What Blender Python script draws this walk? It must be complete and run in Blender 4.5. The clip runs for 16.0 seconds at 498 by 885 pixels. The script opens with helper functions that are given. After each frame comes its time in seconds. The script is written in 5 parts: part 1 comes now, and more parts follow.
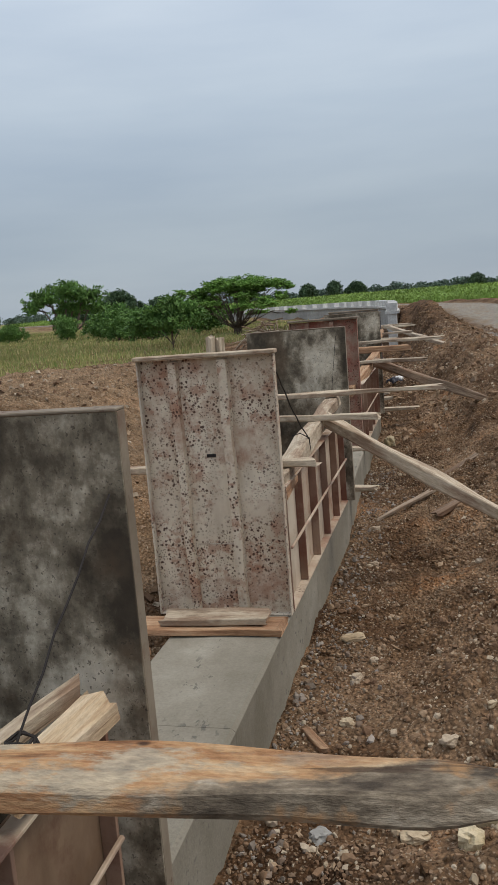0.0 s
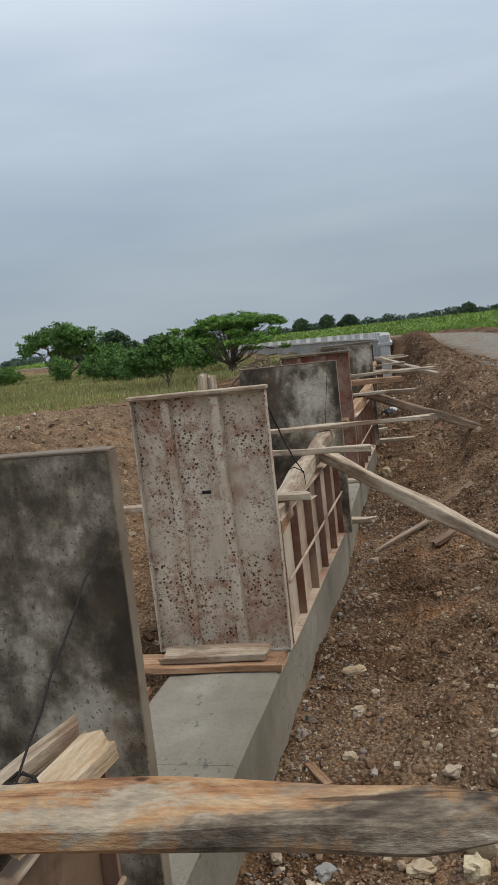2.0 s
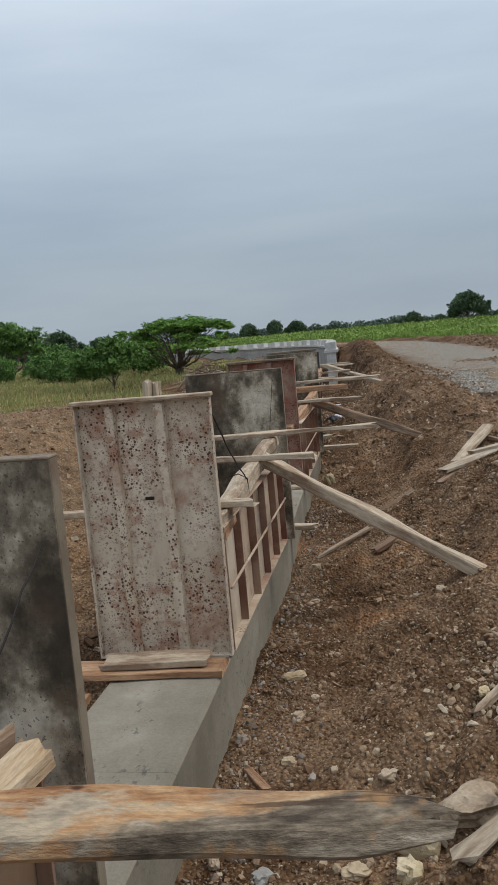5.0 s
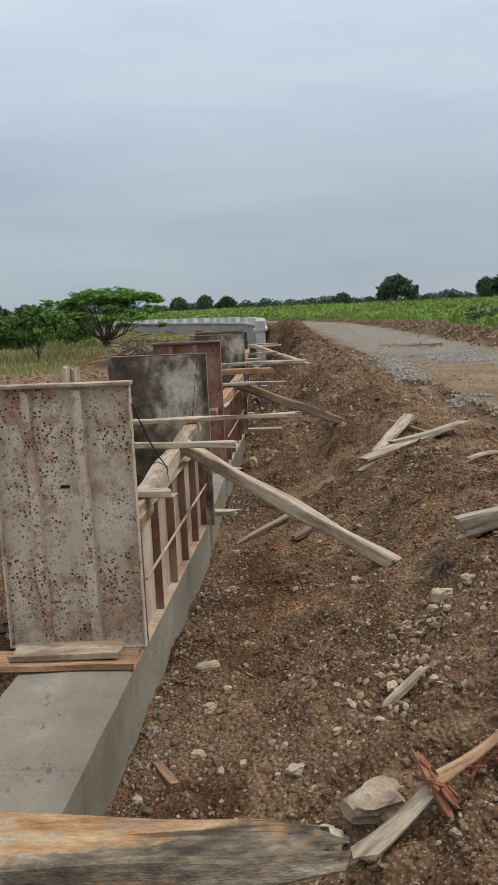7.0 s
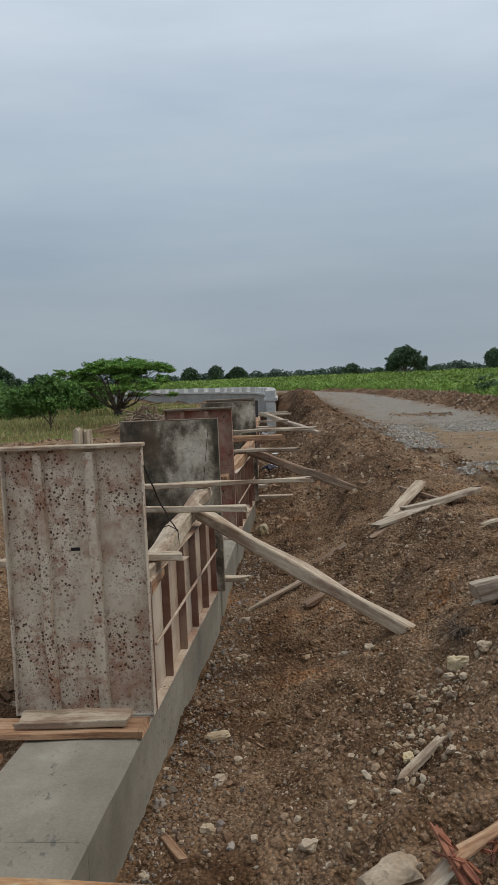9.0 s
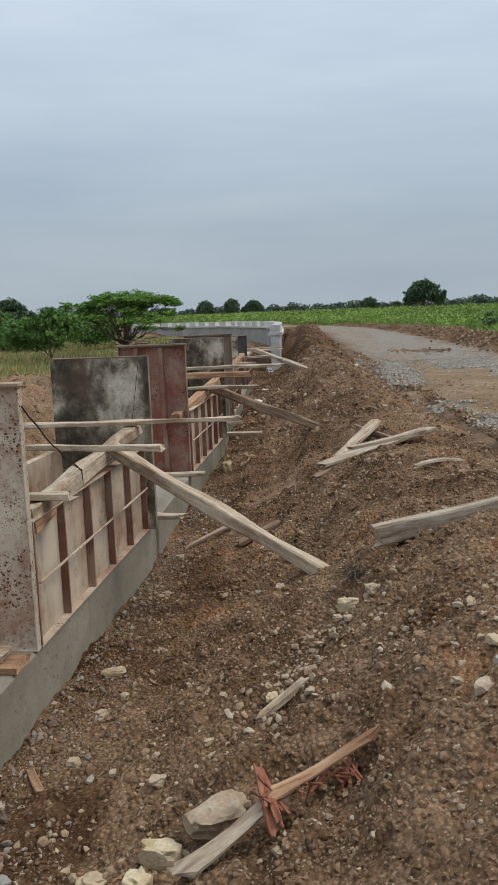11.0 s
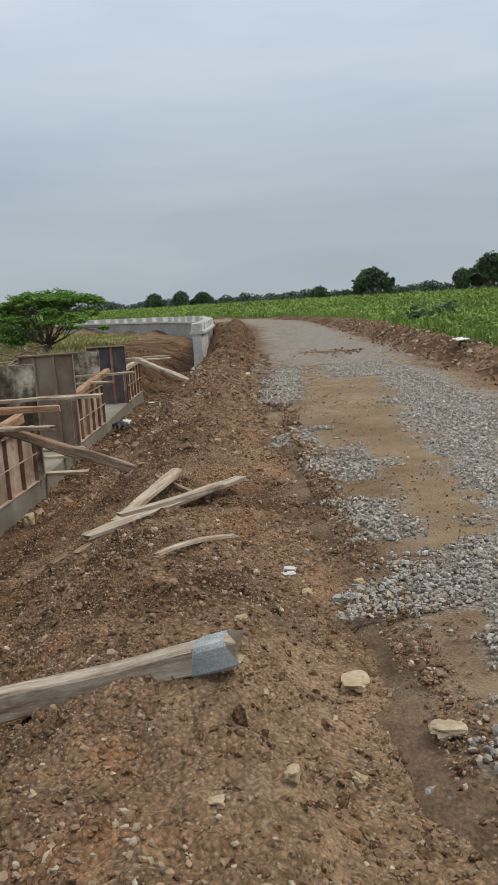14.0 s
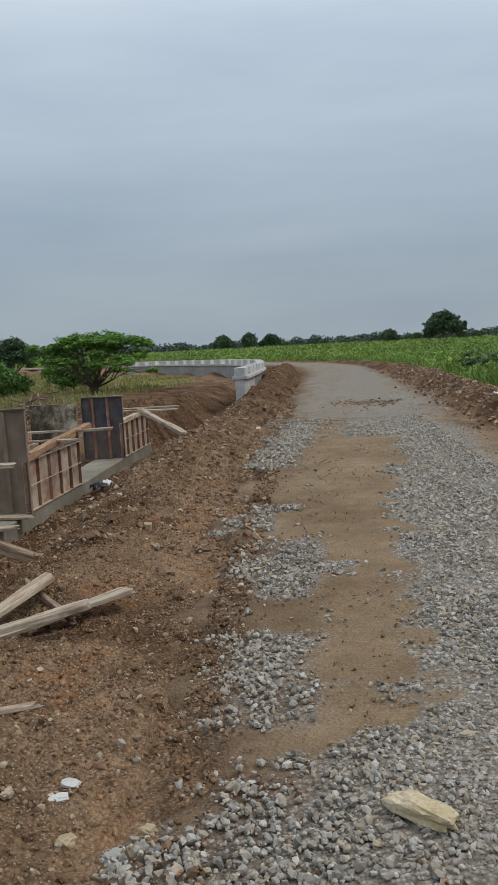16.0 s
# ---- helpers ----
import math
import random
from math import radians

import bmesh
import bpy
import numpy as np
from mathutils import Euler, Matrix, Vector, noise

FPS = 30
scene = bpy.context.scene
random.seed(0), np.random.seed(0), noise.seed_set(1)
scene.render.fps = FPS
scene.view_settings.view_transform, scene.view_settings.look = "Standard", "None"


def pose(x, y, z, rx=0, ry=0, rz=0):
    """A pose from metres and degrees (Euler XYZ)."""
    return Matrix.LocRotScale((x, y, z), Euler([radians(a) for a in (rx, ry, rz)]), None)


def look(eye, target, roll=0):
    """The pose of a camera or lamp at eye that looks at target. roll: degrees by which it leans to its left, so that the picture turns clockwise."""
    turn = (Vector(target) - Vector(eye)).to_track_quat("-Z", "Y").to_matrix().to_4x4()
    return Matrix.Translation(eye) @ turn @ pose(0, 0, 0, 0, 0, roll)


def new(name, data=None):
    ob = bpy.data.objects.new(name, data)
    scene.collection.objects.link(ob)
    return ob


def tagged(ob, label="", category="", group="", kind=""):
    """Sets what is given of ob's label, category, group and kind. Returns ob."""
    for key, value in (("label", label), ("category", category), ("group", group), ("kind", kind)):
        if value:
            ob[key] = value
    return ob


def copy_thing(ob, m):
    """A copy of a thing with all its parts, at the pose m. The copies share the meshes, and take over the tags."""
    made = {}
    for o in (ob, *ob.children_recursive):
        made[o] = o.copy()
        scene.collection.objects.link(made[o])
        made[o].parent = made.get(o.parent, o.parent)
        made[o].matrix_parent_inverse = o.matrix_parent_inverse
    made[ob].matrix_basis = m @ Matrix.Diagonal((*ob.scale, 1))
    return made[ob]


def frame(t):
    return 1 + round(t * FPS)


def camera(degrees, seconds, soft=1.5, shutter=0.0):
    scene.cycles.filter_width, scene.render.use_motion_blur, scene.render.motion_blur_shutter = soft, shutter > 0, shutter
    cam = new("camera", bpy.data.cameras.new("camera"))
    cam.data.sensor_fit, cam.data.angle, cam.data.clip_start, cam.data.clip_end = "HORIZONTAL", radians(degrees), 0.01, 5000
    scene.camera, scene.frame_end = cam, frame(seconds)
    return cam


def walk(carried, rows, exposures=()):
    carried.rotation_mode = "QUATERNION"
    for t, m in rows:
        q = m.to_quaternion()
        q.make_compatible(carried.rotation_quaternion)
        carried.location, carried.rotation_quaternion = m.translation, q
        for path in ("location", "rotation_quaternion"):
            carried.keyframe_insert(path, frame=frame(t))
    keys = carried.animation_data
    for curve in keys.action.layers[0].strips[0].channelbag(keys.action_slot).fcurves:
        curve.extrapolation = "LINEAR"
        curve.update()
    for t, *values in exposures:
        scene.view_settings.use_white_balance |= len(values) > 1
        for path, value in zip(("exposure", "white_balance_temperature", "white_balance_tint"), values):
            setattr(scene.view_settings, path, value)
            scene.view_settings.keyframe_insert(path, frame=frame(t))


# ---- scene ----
cam = camera(33.3, 16.0, soft=1.1)
PATH = [
    (0, (0.06, 0.041, 1.743), (-0.422, 1.954, 1.417), -4.6),
    (0.5, (0.066, 0.033, 1.753), (-0.433, 1.948, 1.462), -5.1),
    (1, (0.068, 0.034, 1.749), (-0.421, 1.955, 1.482), -5.6),
    (1.5, (0.08, 0.021, 1.748), (-0.395, 1.947, 1.493), -6.0),
    (2, (0.084, 0.013, 1.747), (-0.388, 1.941, 1.504), -6.3),
    (2.5, (0.089, 0.011, 1.755), (-0.368, 1.943, 1.512), -6.0),
    (3, (0.087, 0.023, 1.754), (-0.327, 1.962, 1.497), -5.9),
    (3.2, (0.089, 0.018, 1.767), (-0.31, 1.96, 1.501), -5.7),
    (5.3, (0.102, -0.011, 1.759), (-0.225, 1.947, 1.514), -4.9),
    (5.5, (0.104, -0.015, 1.761), (-0.205, 1.944, 1.502), -4.7),
    (6, (0.106, 0.009, 1.758), (-0.137, 1.97, 1.447), -4.0),
    (6.5, (0.112, 0.063, 1.808), (-0.085, 2.025, 1.477), -3.4),
    (7, (0.127, 0.04, 1.822), (-0.047, 2.008, 1.507), -2.6),
    (7.5, (0.116, 0.039, 1.817), (-0.052, 2.01, 1.519), -2.3),
    (8, (0.107, 0.048, 1.808), (-0.073, 2.024, 1.559), -2.4),
    (8.2, (0.106, 0.04, 1.803), (-0.083, 2.02, 1.589), -2.6),
    (10.3, (0.319, 0.106, 1.719), (0.092, 2.089, 1.59), -1.5),
    (10.5, (0.461, 0.124, 1.678), (0.243, 2.105, 1.506), -0.7),
    (11, (0.68, 0.15, 1.793), (0.44, 2.112, 1.49), -2.2),
    (11.5, (0.779, 0.266, 1.889), (0.515, 2.214, 1.52), -3.5),
    (12, (0.964, 0.401, 1.961), (0.747, 2.342, 1.529), -3.5),
    (12.5, (1.104, 0.562, 2.084), (0.952, 2.504, 1.635), -3.4),
    (13, (1.297, 0.869, 2.061), (1.214, 2.822, 1.637), -3.2),
    (13.5, (1.667, 1.206, 1.993), (1.586, 3.167, 1.608), -3.4),
    (14, (1.931, 1.555, 2.016), (1.783, 3.522, 1.685), -3.6),
    (14.5, (2.21, 2.022, 2.049), (1.993, 3.99, 1.765), -3.9),
    (15, (2.46, 2.361, 2.064), (2.228, 4.331, 1.815), -3.1),
    (15.5, (2.658, 2.793, 2.063), (2.426, 4.766, 1.837), -2.7),
    (16, (2.84, 3.175, 2.057), (2.526, 5.138, 1.832), -3.0),
]
walk(cam, [(t, look(eye, target, roll)) for t, eye, target, roll in PATH], [(0, -0.02, 6700, 11), (3, -0.1, 6600, 10), (6, -0.05, 6600, 10), (7, 0.08, 6750, 10), (8, -0.02, 6700, 10), (10.3, -0.45, 6550, 9), (10.6, -0.40, 6550, 9), (11, 0.03, 6650, 10), (12.5, 0.22, 7150, 11), (13.5, 0.14, 7000, 11), (14.5, -0.05, 6750, 10), (16, -0.2, 6550, 9)])

# ---- world, sun ----
world = bpy.data.worlds.new("overcast_sky")
scene.world = world
world.use_nodes = True
wt = world.node_tree
wt.nodes.clear()
def wn(kind, **kw):
    n = wt.nodes.new(kind)
    for k, v in kw.items():
        n.inputs[k].default_value = v
    return n
w_out = wn("ShaderNodeOutputWorld")
w_bg = wn("ShaderNodeBackground", Strength=1.22)
w_sky = wn("ShaderNodeTexSky")
w_sky.sky_type, w_sky.sun_disc = "NISHITA", False
w_sky.sun_elevation, w_sky.sun_rotation = radians(52), radians(70)
w_scale = wn("ShaderNodeMix")
w_scale.data_type, w_scale.blend_type = "RGBA", "MULTIPLY"
w_scale.inputs["Factor"].default_value = 1.0
w_scale.inputs["B"].default_value = (0.09, 0.09, 0.09, 1)
w_geo = wn("ShaderNodeTexCoord")
w_sep = wn("ShaderNodeSeparateXYZ")
w_ramp = wn("ShaderNodeValToRGB")
cr = w_ramp.color_ramp
cr.elements[0].position, cr.elements[0].color = 0.0, (0.32, 0.378, 0.437, 1)
cr.elements[1].position, cr.elements[1].color = 1.0, (0.80, 0.86, 0.95, 1)
for p_, c_ in ((0.10, (0.306, 0.371, 0.440, 1)), (0.22, (0.407, 0.488, 0.575, 1)), (0.40, (0.56, 0.648, 0.752, 1))):
    e_ = cr.elements.new(p_)
    e_.color = c_
w_map = wn("ShaderNodeMapping")
w_map.inputs["Scale"].default_value = (1.3, 1.3, 7.0)
w_noise = wn("ShaderNodeTexNoise", Scale=1.6, Detail=5.0, Roughness=0.5)
w_cr = wn("ShaderNodeValToRGB")
w_cr.color_ramp.elements[0].position, w_cr.color_ramp.elements[0].color = 0.3, (0.86, 0.89, 0.93, 1)
w_cr.color_ramp.elements[1].position, w_cr.color_ramp.elements[1].color = 0.75, (1.14, 1.12, 1.09, 1)
w_mul = wn("ShaderNodeMix")
w_mul.data_type, w_mul.blend_type = "RGBA", "MULTIPLY"
w_mul.inputs["Factor"].default_value = 1.0
w_mix = wn("ShaderNodeMix")
w_mix.data_type = "RGBA"
w_mix.inputs["Factor"].default_value = 0.93
L = wt.links.new
L(w_geo.outputs["Generated"], w_sep.inputs[0])
L(w_sep.outputs["Z"], w_ramp.inputs["Fac"])
L(w_geo.outputs["Generated"], w_map.inputs["Vector"])
L(w_map.outputs[0], w_noise.inputs["Vector"])
L(w_noise.outputs[0], w_cr.inputs["Fac"])
L(w_ramp.outputs[0], w_mul.inputs["A"])
L(w_cr.outputs[0], w_mul.inputs["B"])
L(w_sky.outputs[0], w_scale.inputs["A"])
L(w_scale.outputs["Result"], w_mix.inputs["A"])
L(w_mul.outputs["Result"], w_mix.inputs["B"])
L(w_mix.outputs["Result"], w_bg.inputs["Color"])
L(w_bg.outputs[0], w_out.inputs["Surface"])
sun_data = bpy.data.lights.new("sun", "SUN")
sun_data.energy, sun_data.angle, sun_data.color = 1.5, radians(20), (1.0, 0.91, 0.77)
sun = new("sun", sun_data)
sun.matrix_world = look((20, 8, 30), (0, 6, 0))


# ---- materials ----
class Nodes:
    """A small wrapper round a material's node tree."""

    def __init__(self, name, rough=0.9, metal=0.0, spec=0.3):
        self.m = bpy.data.materials.new(name)
        self.m.use_nodes = True
        self.t = self.m.node_tree
        self.b = self.t.nodes["Principled BSDF"]
        self.b.inputs["Roughness"].default_value = rough
        self.b.inputs["Metallic"].default_value = metal
        self.b.inputs["Specular IOR Level"].default_value = spec
        self.co = self.t.nodes.new("ShaderNodeTexCoord").outputs["Object"]

    def link(self, a, b):
        self.t.links.new(a, b)

    def place(self, scale=(1, 1, 1), by_object=False):
        n = self.t.nodes.new("ShaderNodeMapping")
        n.inputs["Scale"].default_value = scale
        self.link(self.co, n.inputs["Vector"])
        if by_object:
            r = self.t.nodes.new("ShaderNodeObjectInfo").outputs["Random"]
            k = self.t.nodes.new("ShaderNodeMath")
            k.operation = "MULTIPLY"
            k.inputs[1].default_value = 37.0
            self.link(r, k.inputs[0])
            self.link(k.outputs[0], n.inputs["Location"])
        return n.outputs[0]

    def noise(self, scale, vec, detail=6.0, rough=0.6):
        n = self.t.nodes.new("ShaderNodeTexNoise")
        n.inputs["Scale"].default_value, n.inputs["Detail"].default_value, n.inputs["Roughness"].default_value = scale, detail, rough
        self.link(vec, n.inputs["Vector"])
        return n.outputs[0]

    def cells(self, scale, vec, out="Distance"):
        n = self.t.nodes.new("ShaderNodeTexVoronoi")
        n.inputs["Scale"].default_value = scale
        self.link(vec, n.inputs["Vector"])
        return n.outputs[out]

    def ramp(self, fac, *stops):
        n = self.t.nodes.new("ShaderNodeValToRGB")
        els = n.color_ramp.elements
        while len(els) < len(stops):
            els.new(0.5)
        for e, (p, c) in zip(els, stops):
            e.position = p
            e.color = (*c, 1) if isinstance(c, tuple) else (c, c, c, 1)
        self.link(fac, n.inputs["Fac"])
        return n.outputs[0]

    def mix(self, fac, a, b, blend="MIX"):
        n = self.t.nodes.new("ShaderNodeMix")
        n.data_type, n.blend_type = "RGBA", blend
        for key, v in (("Factor", fac), ("A", a), ("B", b)):
            if isinstance(v, tuple):
                n.inputs[key].default_value = (*v, 1)
            elif isinstance(v, float):
                n.inputs[key].default_value = v
            else:
                self.link(v, n.inputs[key])
        return n.outputs["Result"]

    def times(self, a, b):
        n = self.t.nodes.new("ShaderNodeMath")
        n.operation = "MULTIPLY"
        for i, v in enumerate((a, b)):
            if isinstance(v, float):
                n.inputs[i].default_value = v
            else:
                self.link(v, n.inputs[i])
        return n.outputs[0]

    def attr(self, name):
        n = self.t.nodes.new("ShaderNodeAttribute")
        n.attribute_name = name
        return n

    def random(self, islands=False):
        if islands:
            return self.t.nodes.new("ShaderNodeNewGeometry").outputs["Random Per Island"]
        return self.t.nodes.new("ShaderNodeObjectInfo").outputs["Random"]

    def done(self, colour, height=None, depth=0.01, strength=0.6):
        self.link(colour, self.b.inputs["Base Color"])
        if height is not None:
            n = self.t.nodes.new("ShaderNodeBump")
            n.inputs["Strength"].default_value, n.inputs["Distance"].default_value = strength, depth
            self.link(height, n.inputs["Height"])
            self.link(n.outputs[0], self.b.inputs["Normal"])
        return self.m


def wood(name, pale, mid, dark, stain=(0.05, 0.045, 0.04), stained=0.55, ruddy=0.0):
    """Weathered wood: soft grain, long checks, stains, and a reddish wash where bark was."""
    n = Nodes(name, 0.88)
    grain = n.noise(4, n.place((1.0, 11, 11), True), 7, 0.6)
    col = n.ramp(grain, (0.30, dark), (0.44, mid), (0.62, pale))
    if ruddy:
        wash = n.ramp(n.noise(2.2, n.place((1, 2.4, 2.4), True), 6, 0.65), (0.50, 0.0), (0.60, 1.0))
        col = n.mix(n.times(wash, ruddy), col, (0.20, 0.105, 0.062))
    blot = n.ramp(n.noise(3.4, n.place((1, 2.2, 2.2), True), 7, 0.7), (stained, 0.0), (stained + 0.12, 1.0))
    col = n.mix(n.times(blot, 0.75), col, stain)
    checks = n.ramp(n.noise(7, n.place((0.35, 9, 9), True), 3, 0.5), (0.30, 1.0), (0.34, 0.0))
    col = n.mix(n.times(checks, 0.6), col, (dark[0] * 0.35, dark[1] * 0.33, dark[2] * 0.3))
    fine = n.noise(70, n.place((0.5, 2, 2), True), 4)
    one = n.ramp(n.random(), (0.0, 0.82), (1.0, 1.12))
    col = n.mix(1.0, col, one, "MULTIPLY")
    return n.done(n.mix(0.4, col, n.ramp(fine, (0.3, 0.55), (0.7, 1.3)), "MULTIPLY"), n.mix(0.5, grain, fine), 0.007, 0.8)


def rusty(name, paint, paint2, rust, amount=0.56, spots=0.5, metal=0.0, rough=0.75):
    """Cement-coated steel sheet with rust blotches and pitting."""
    n = Nodes(name, rough, metal)
    v = n.place((1, 1, 1), True)
    col = n.mix(n.ramp(n.noise(2.2, v, 6), (0.4, 0.0), (0.62, 1.0)), paint, paint2)
    col = n.mix(n.ramp(n.noise(9, n.place((1, 1, 0.35), True), 6), (0.45, 0.0), (0.75, 0.55)), col, (paint2[0] * 0.55, paint2[1] * 0.5, paint2[2] * 0.45))
    big = n.ramp(n.noise(3.6, v, 7, 0.7), (amount, 0.0), (amount + 0.12, 1.0))
    col = n.mix(n.times(big, 0.7), col, rust)
    where = n.ramp(n.noise(5.0, v, 3), (spots - 0.1, 0.0), (spots + 0.12, 1.0))
    pit = n.times(n.ramp(n.cells(58, v), (0.27, 1.0), (0.36, 0.0)), n.ramp(n.cells(58, v, "Color"), (0.44, 0.0), (0.48, 1.0)))
    flecks = n.times(n.ramp(n.cells(115, v), (0.28, 1.0), (0.38, 0.0)), n.ramp(n.cells(115, v, "Color"), (0.50, 0.0), (0.55, 1.0)))
    pit = n.mix(1.0, pit, n.times(flecks, 0.8), "ADD")
    pit = n.times(pit, where)
    halo = n.times(n.ramp(n.noise(16, v, 4, 0.7), (0.50, 0.0), (0.60, 0.75)), where)
    col = n.mix(halo, col, (rust[0] * 1.15, rust[1] * 1.3, rust[2] * 1.4))
    col = n.mix(n.times(pit, 0.92), col, (0.075, 0.03, 0.018))
    return n.done(col, n.mix(0.5, n.noise(30, v, 4), pit), 0.004, 0.5)


def stone(name, a, b, scale=6.0, rough=0.9):
    n = Nodes(name, rough)
    v = n.place((1, 1, 1), True)
    big = n.noise(scale, v, 6)
    fine = n.noise(scale * 9, v, 4)
    col = n.ramp(big, (0.35, a), (0.65, b))
    return n.done(n.mix(0.5, col, n.ramp(fine, (0.3, 0.6), (0.7, 1.3)), "MULTIPLY"), n.mix(0.5, big, fine), 0.012, 0.7)


def scatter(name, *cols, rough=0.9):
    """Colour by piece, for joined stones."""
    n = Nodes(name, rough)
    k = len(cols)
    col = n.ramp(n.random(True), *[(i / (k - 1), c) for i, c in enumerate(cols)])
    fine = n.noise(70, n.place((1, 1, 1)), 4)
    return n.done(n.mix(0.5, col, n.ramp(fine, (0.3, 0.6), (0.7, 1.3)), "MULTIPLY"), fine, 0.004, 0.5)


def leaf(name, *cols, size=0.8):
    n = Nodes(name, 0.65, 0, 0.25)
    k = len(cols)
    col = n.ramp(n.random(True), *[(i / (k - 1), c) for i, c in enumerate(cols)])
    clump = n.ramp(n.noise(size, n.place((1, 1, 1)), 3), (0.35, 0.6), (0.65, 1.35))
    n.b.inputs["Subsurface Weight"].default_value = 0.0
    return n.done(n.mix(0.8, col, clump, "MULTIPLY"))


PINE = wood("weathered_pale_wood", (0.58, 0.49, 0.375), (0.46, 0.37, 0.27), (0.27, 0.19, 0.13), (0.20, 0.135, 0.09), 0.53, 0.6)
ORANGE = wood("fresh_orange_wood", (0.52, 0.35, 0.22), (0.40, 0.225, 0.125), (0.22, 0.11, 0.058), (0.15, 0.095, 0.065), 0.58, 0.5)
OFFCUT = wood("split_yellow_wood", (0.62, 0.51, 0.37), (0.52, 0.39, 0.25), (0.32, 0.20, 0.11), (0.22, 0.13, 0.07), 0.58, 0.4)
GREYWOOD = wood("grey_weathered_wood", (0.50, 0.43, 0.34), (0.39, 0.32, 0.24), (0.22, 0.165, 0.115), (0.16, 0.115, 0.085), 0.56, 0.45)
BARK = wood("dark_bark_wood", (0.34, 0.255, 0.18), (0.21, 0.142, 0.098), (0.09, 0.058, 0.04), (0.09, 0.06, 0.045), 0.55, 0.5)


def board_wood():
    """Old board: raw orange top with knots and worn grey paint, weathered grey where the long side and the far end have aged."""
    n = Nodes("old_painted_board", 0.87)
    grain = n.noise(5, n.place((1.0, 8, 8)), 8, 0.65)
    raw = n.ramp(grain, (0.33, (0.17, 0.078, 0.038)), (0.44, (0.36, 0.185, 0.088)), (0.55, (0.46, 0.28, 0.145)), (0.70, (0.55, 0.41, 0.26)))
    paint = n.ramp(n.noise(9, n.place((1.0, 3, 3)), 7, 0.7), (0.40, (0.27, 0.25, 0.20)), (0.6, (0.44, 0.37, 0.27)))
    worn = n.ramp(n.noise(5.5, n.place((1.0, 3, 3)), 7, 0.7), (0.50, 0.0), (0.58, 0.85))
    sep = n.t.nodes.new("ShaderNodeSeparateXYZ")
    n.link(n.co, sep.inputs[0])
    early = n.ramp(sep.outputs["X"], (0.42, 1.0), (0.62, 0.25))
    top = n.mix(n.times(worn, early), raw, paint)
    old = n.ramp(n.noise(6, n.place((1.3, 3.2, 3.2)), 8, 0.72), (0.36, (0.06, 0.045, 0.032)), (0.48, (0.16, 0.125, 0.088)), (0.58, (0.29, 0.235, 0.17)), (0.70, (0.50, 0.44, 0.35)))
    rust = n.ramp(n.noise(7, n.place((1.6, 1.6, 1.6)), 5, 0.6), (0.57, 0.0), (0.66, 0.75))
    old = n.mix(rust, old, (0.36, 0.20, 0.09))
    slant = n.t.nodes.new("ShaderNodeMath")
    slant.operation = "MULTIPLY_ADD"
    n.link(sep.outputs["X"], slant.inputs[0])
    slant.inputs[1].default_value = 0.23
    ragged = n.t.nodes.new("ShaderNodeMath")
    ragged.operation = "MULTIPLY_ADD"
    n.link(n.noise(8, n.place((1, 2, 2)), 6, 0.65), ragged.inputs[0])
    ragged.inputs[1].default_value = 0.11
    ragged.inputs[2].default_value = 0.312
    n.link(ragged.outputs[0], slant.inputs[2])
    less = n.t.nodes.new("ShaderNodeMath")
    less.operation = "SUBTRACT"
    n.link(slant.outputs[0], less.inputs[0])
    n.link(sep.outputs["Y"], less.inputs[1])
    col = n.mix(n.ramp(less.outputs[0], (0.490, 0.0), (0.505, 1.0)), top, old)
    knot = n.ramp(n.cells(10, n.place((0.7, 1.5, 1.5))), (0.05, 1.0), (0.10, 0.0))
    col = n.mix(n.times(knot, 0.9), col, (0.05, 0.025, 0.015))
    crack = n.ramp(n.noise(6, n.place((0.3, 8, 8)), 3, 0.5), (0.32, 1.0), (0.36, 0.0))
    col = n.mix(n.times(crack, 0.75), col, (0.06, 0.035, 0.022))
    fine = n.noise(70, n.place((0.7, 2, 2)), 4)
    return n.done(n.mix(0.5, col, n.ramp(fine, (0.3, 0.55), (0.7, 1.35)), "MULTIPLY"), n.mix(0.5, grain, fine), 0.010, 0.9)


BOARD = board_wood()
RUSTY_PALE = rusty("cement_stained_rusty_steel", (0.72, 0.625, 0.49), (0.60, 0.49, 0.37), (0.33, 0.145, 0.085), 0.54, 0.42)
RUSTY_FLANGE = rusty("pale_rusty_flange", (0.66, 0.58, 0.47), (0.50, 0.41, 0.32), (0.22, 0.08, 0.048), 0.56, 0.50)
RUSTY_RED = rusty("red_brown_rusty_steel", (0.38, 0.27, 0.20), (0.25, 0.125, 0.09), (0.24, 0.055, 0.035), 0.48, 0.5)
RUSTY_BROWN = rusty("brown_shutter_steel", (0.30, 0.24, 0.18), (0.20, 0.15, 0.11), (0.10, 0.05, 0.035), 0.6, 0.7)
RUSTY_BLUE = rusty("dark_blue_stained_steel", (0.16, 0.125, 0.105), (0.055, 0.065, 0.09), (0.11, 0.045, 0.035), 0.55, 0.6)
NEAR_SKIN = rusty("dark_brown_form_skin", (0.24, 0.165, 0.11), (0.15, 0.095, 0.06), (0.10, 0.045, 0.028), 0.5, 0.7)
SIDE_STEEL = rusty("cement_grey_form_steel", (0.56, 0.475, 0.375), (0.40, 0.295, 0.215), (0.27, 0.095, 0.055), 0.51, 0.62)
RIB_STEEL = rusty("dark_rust_rib", (0.34, 0.235, 0.17), (0.22, 0.115, 0.08), (0.15, 0.055, 0.036), 0.48, 0.7)
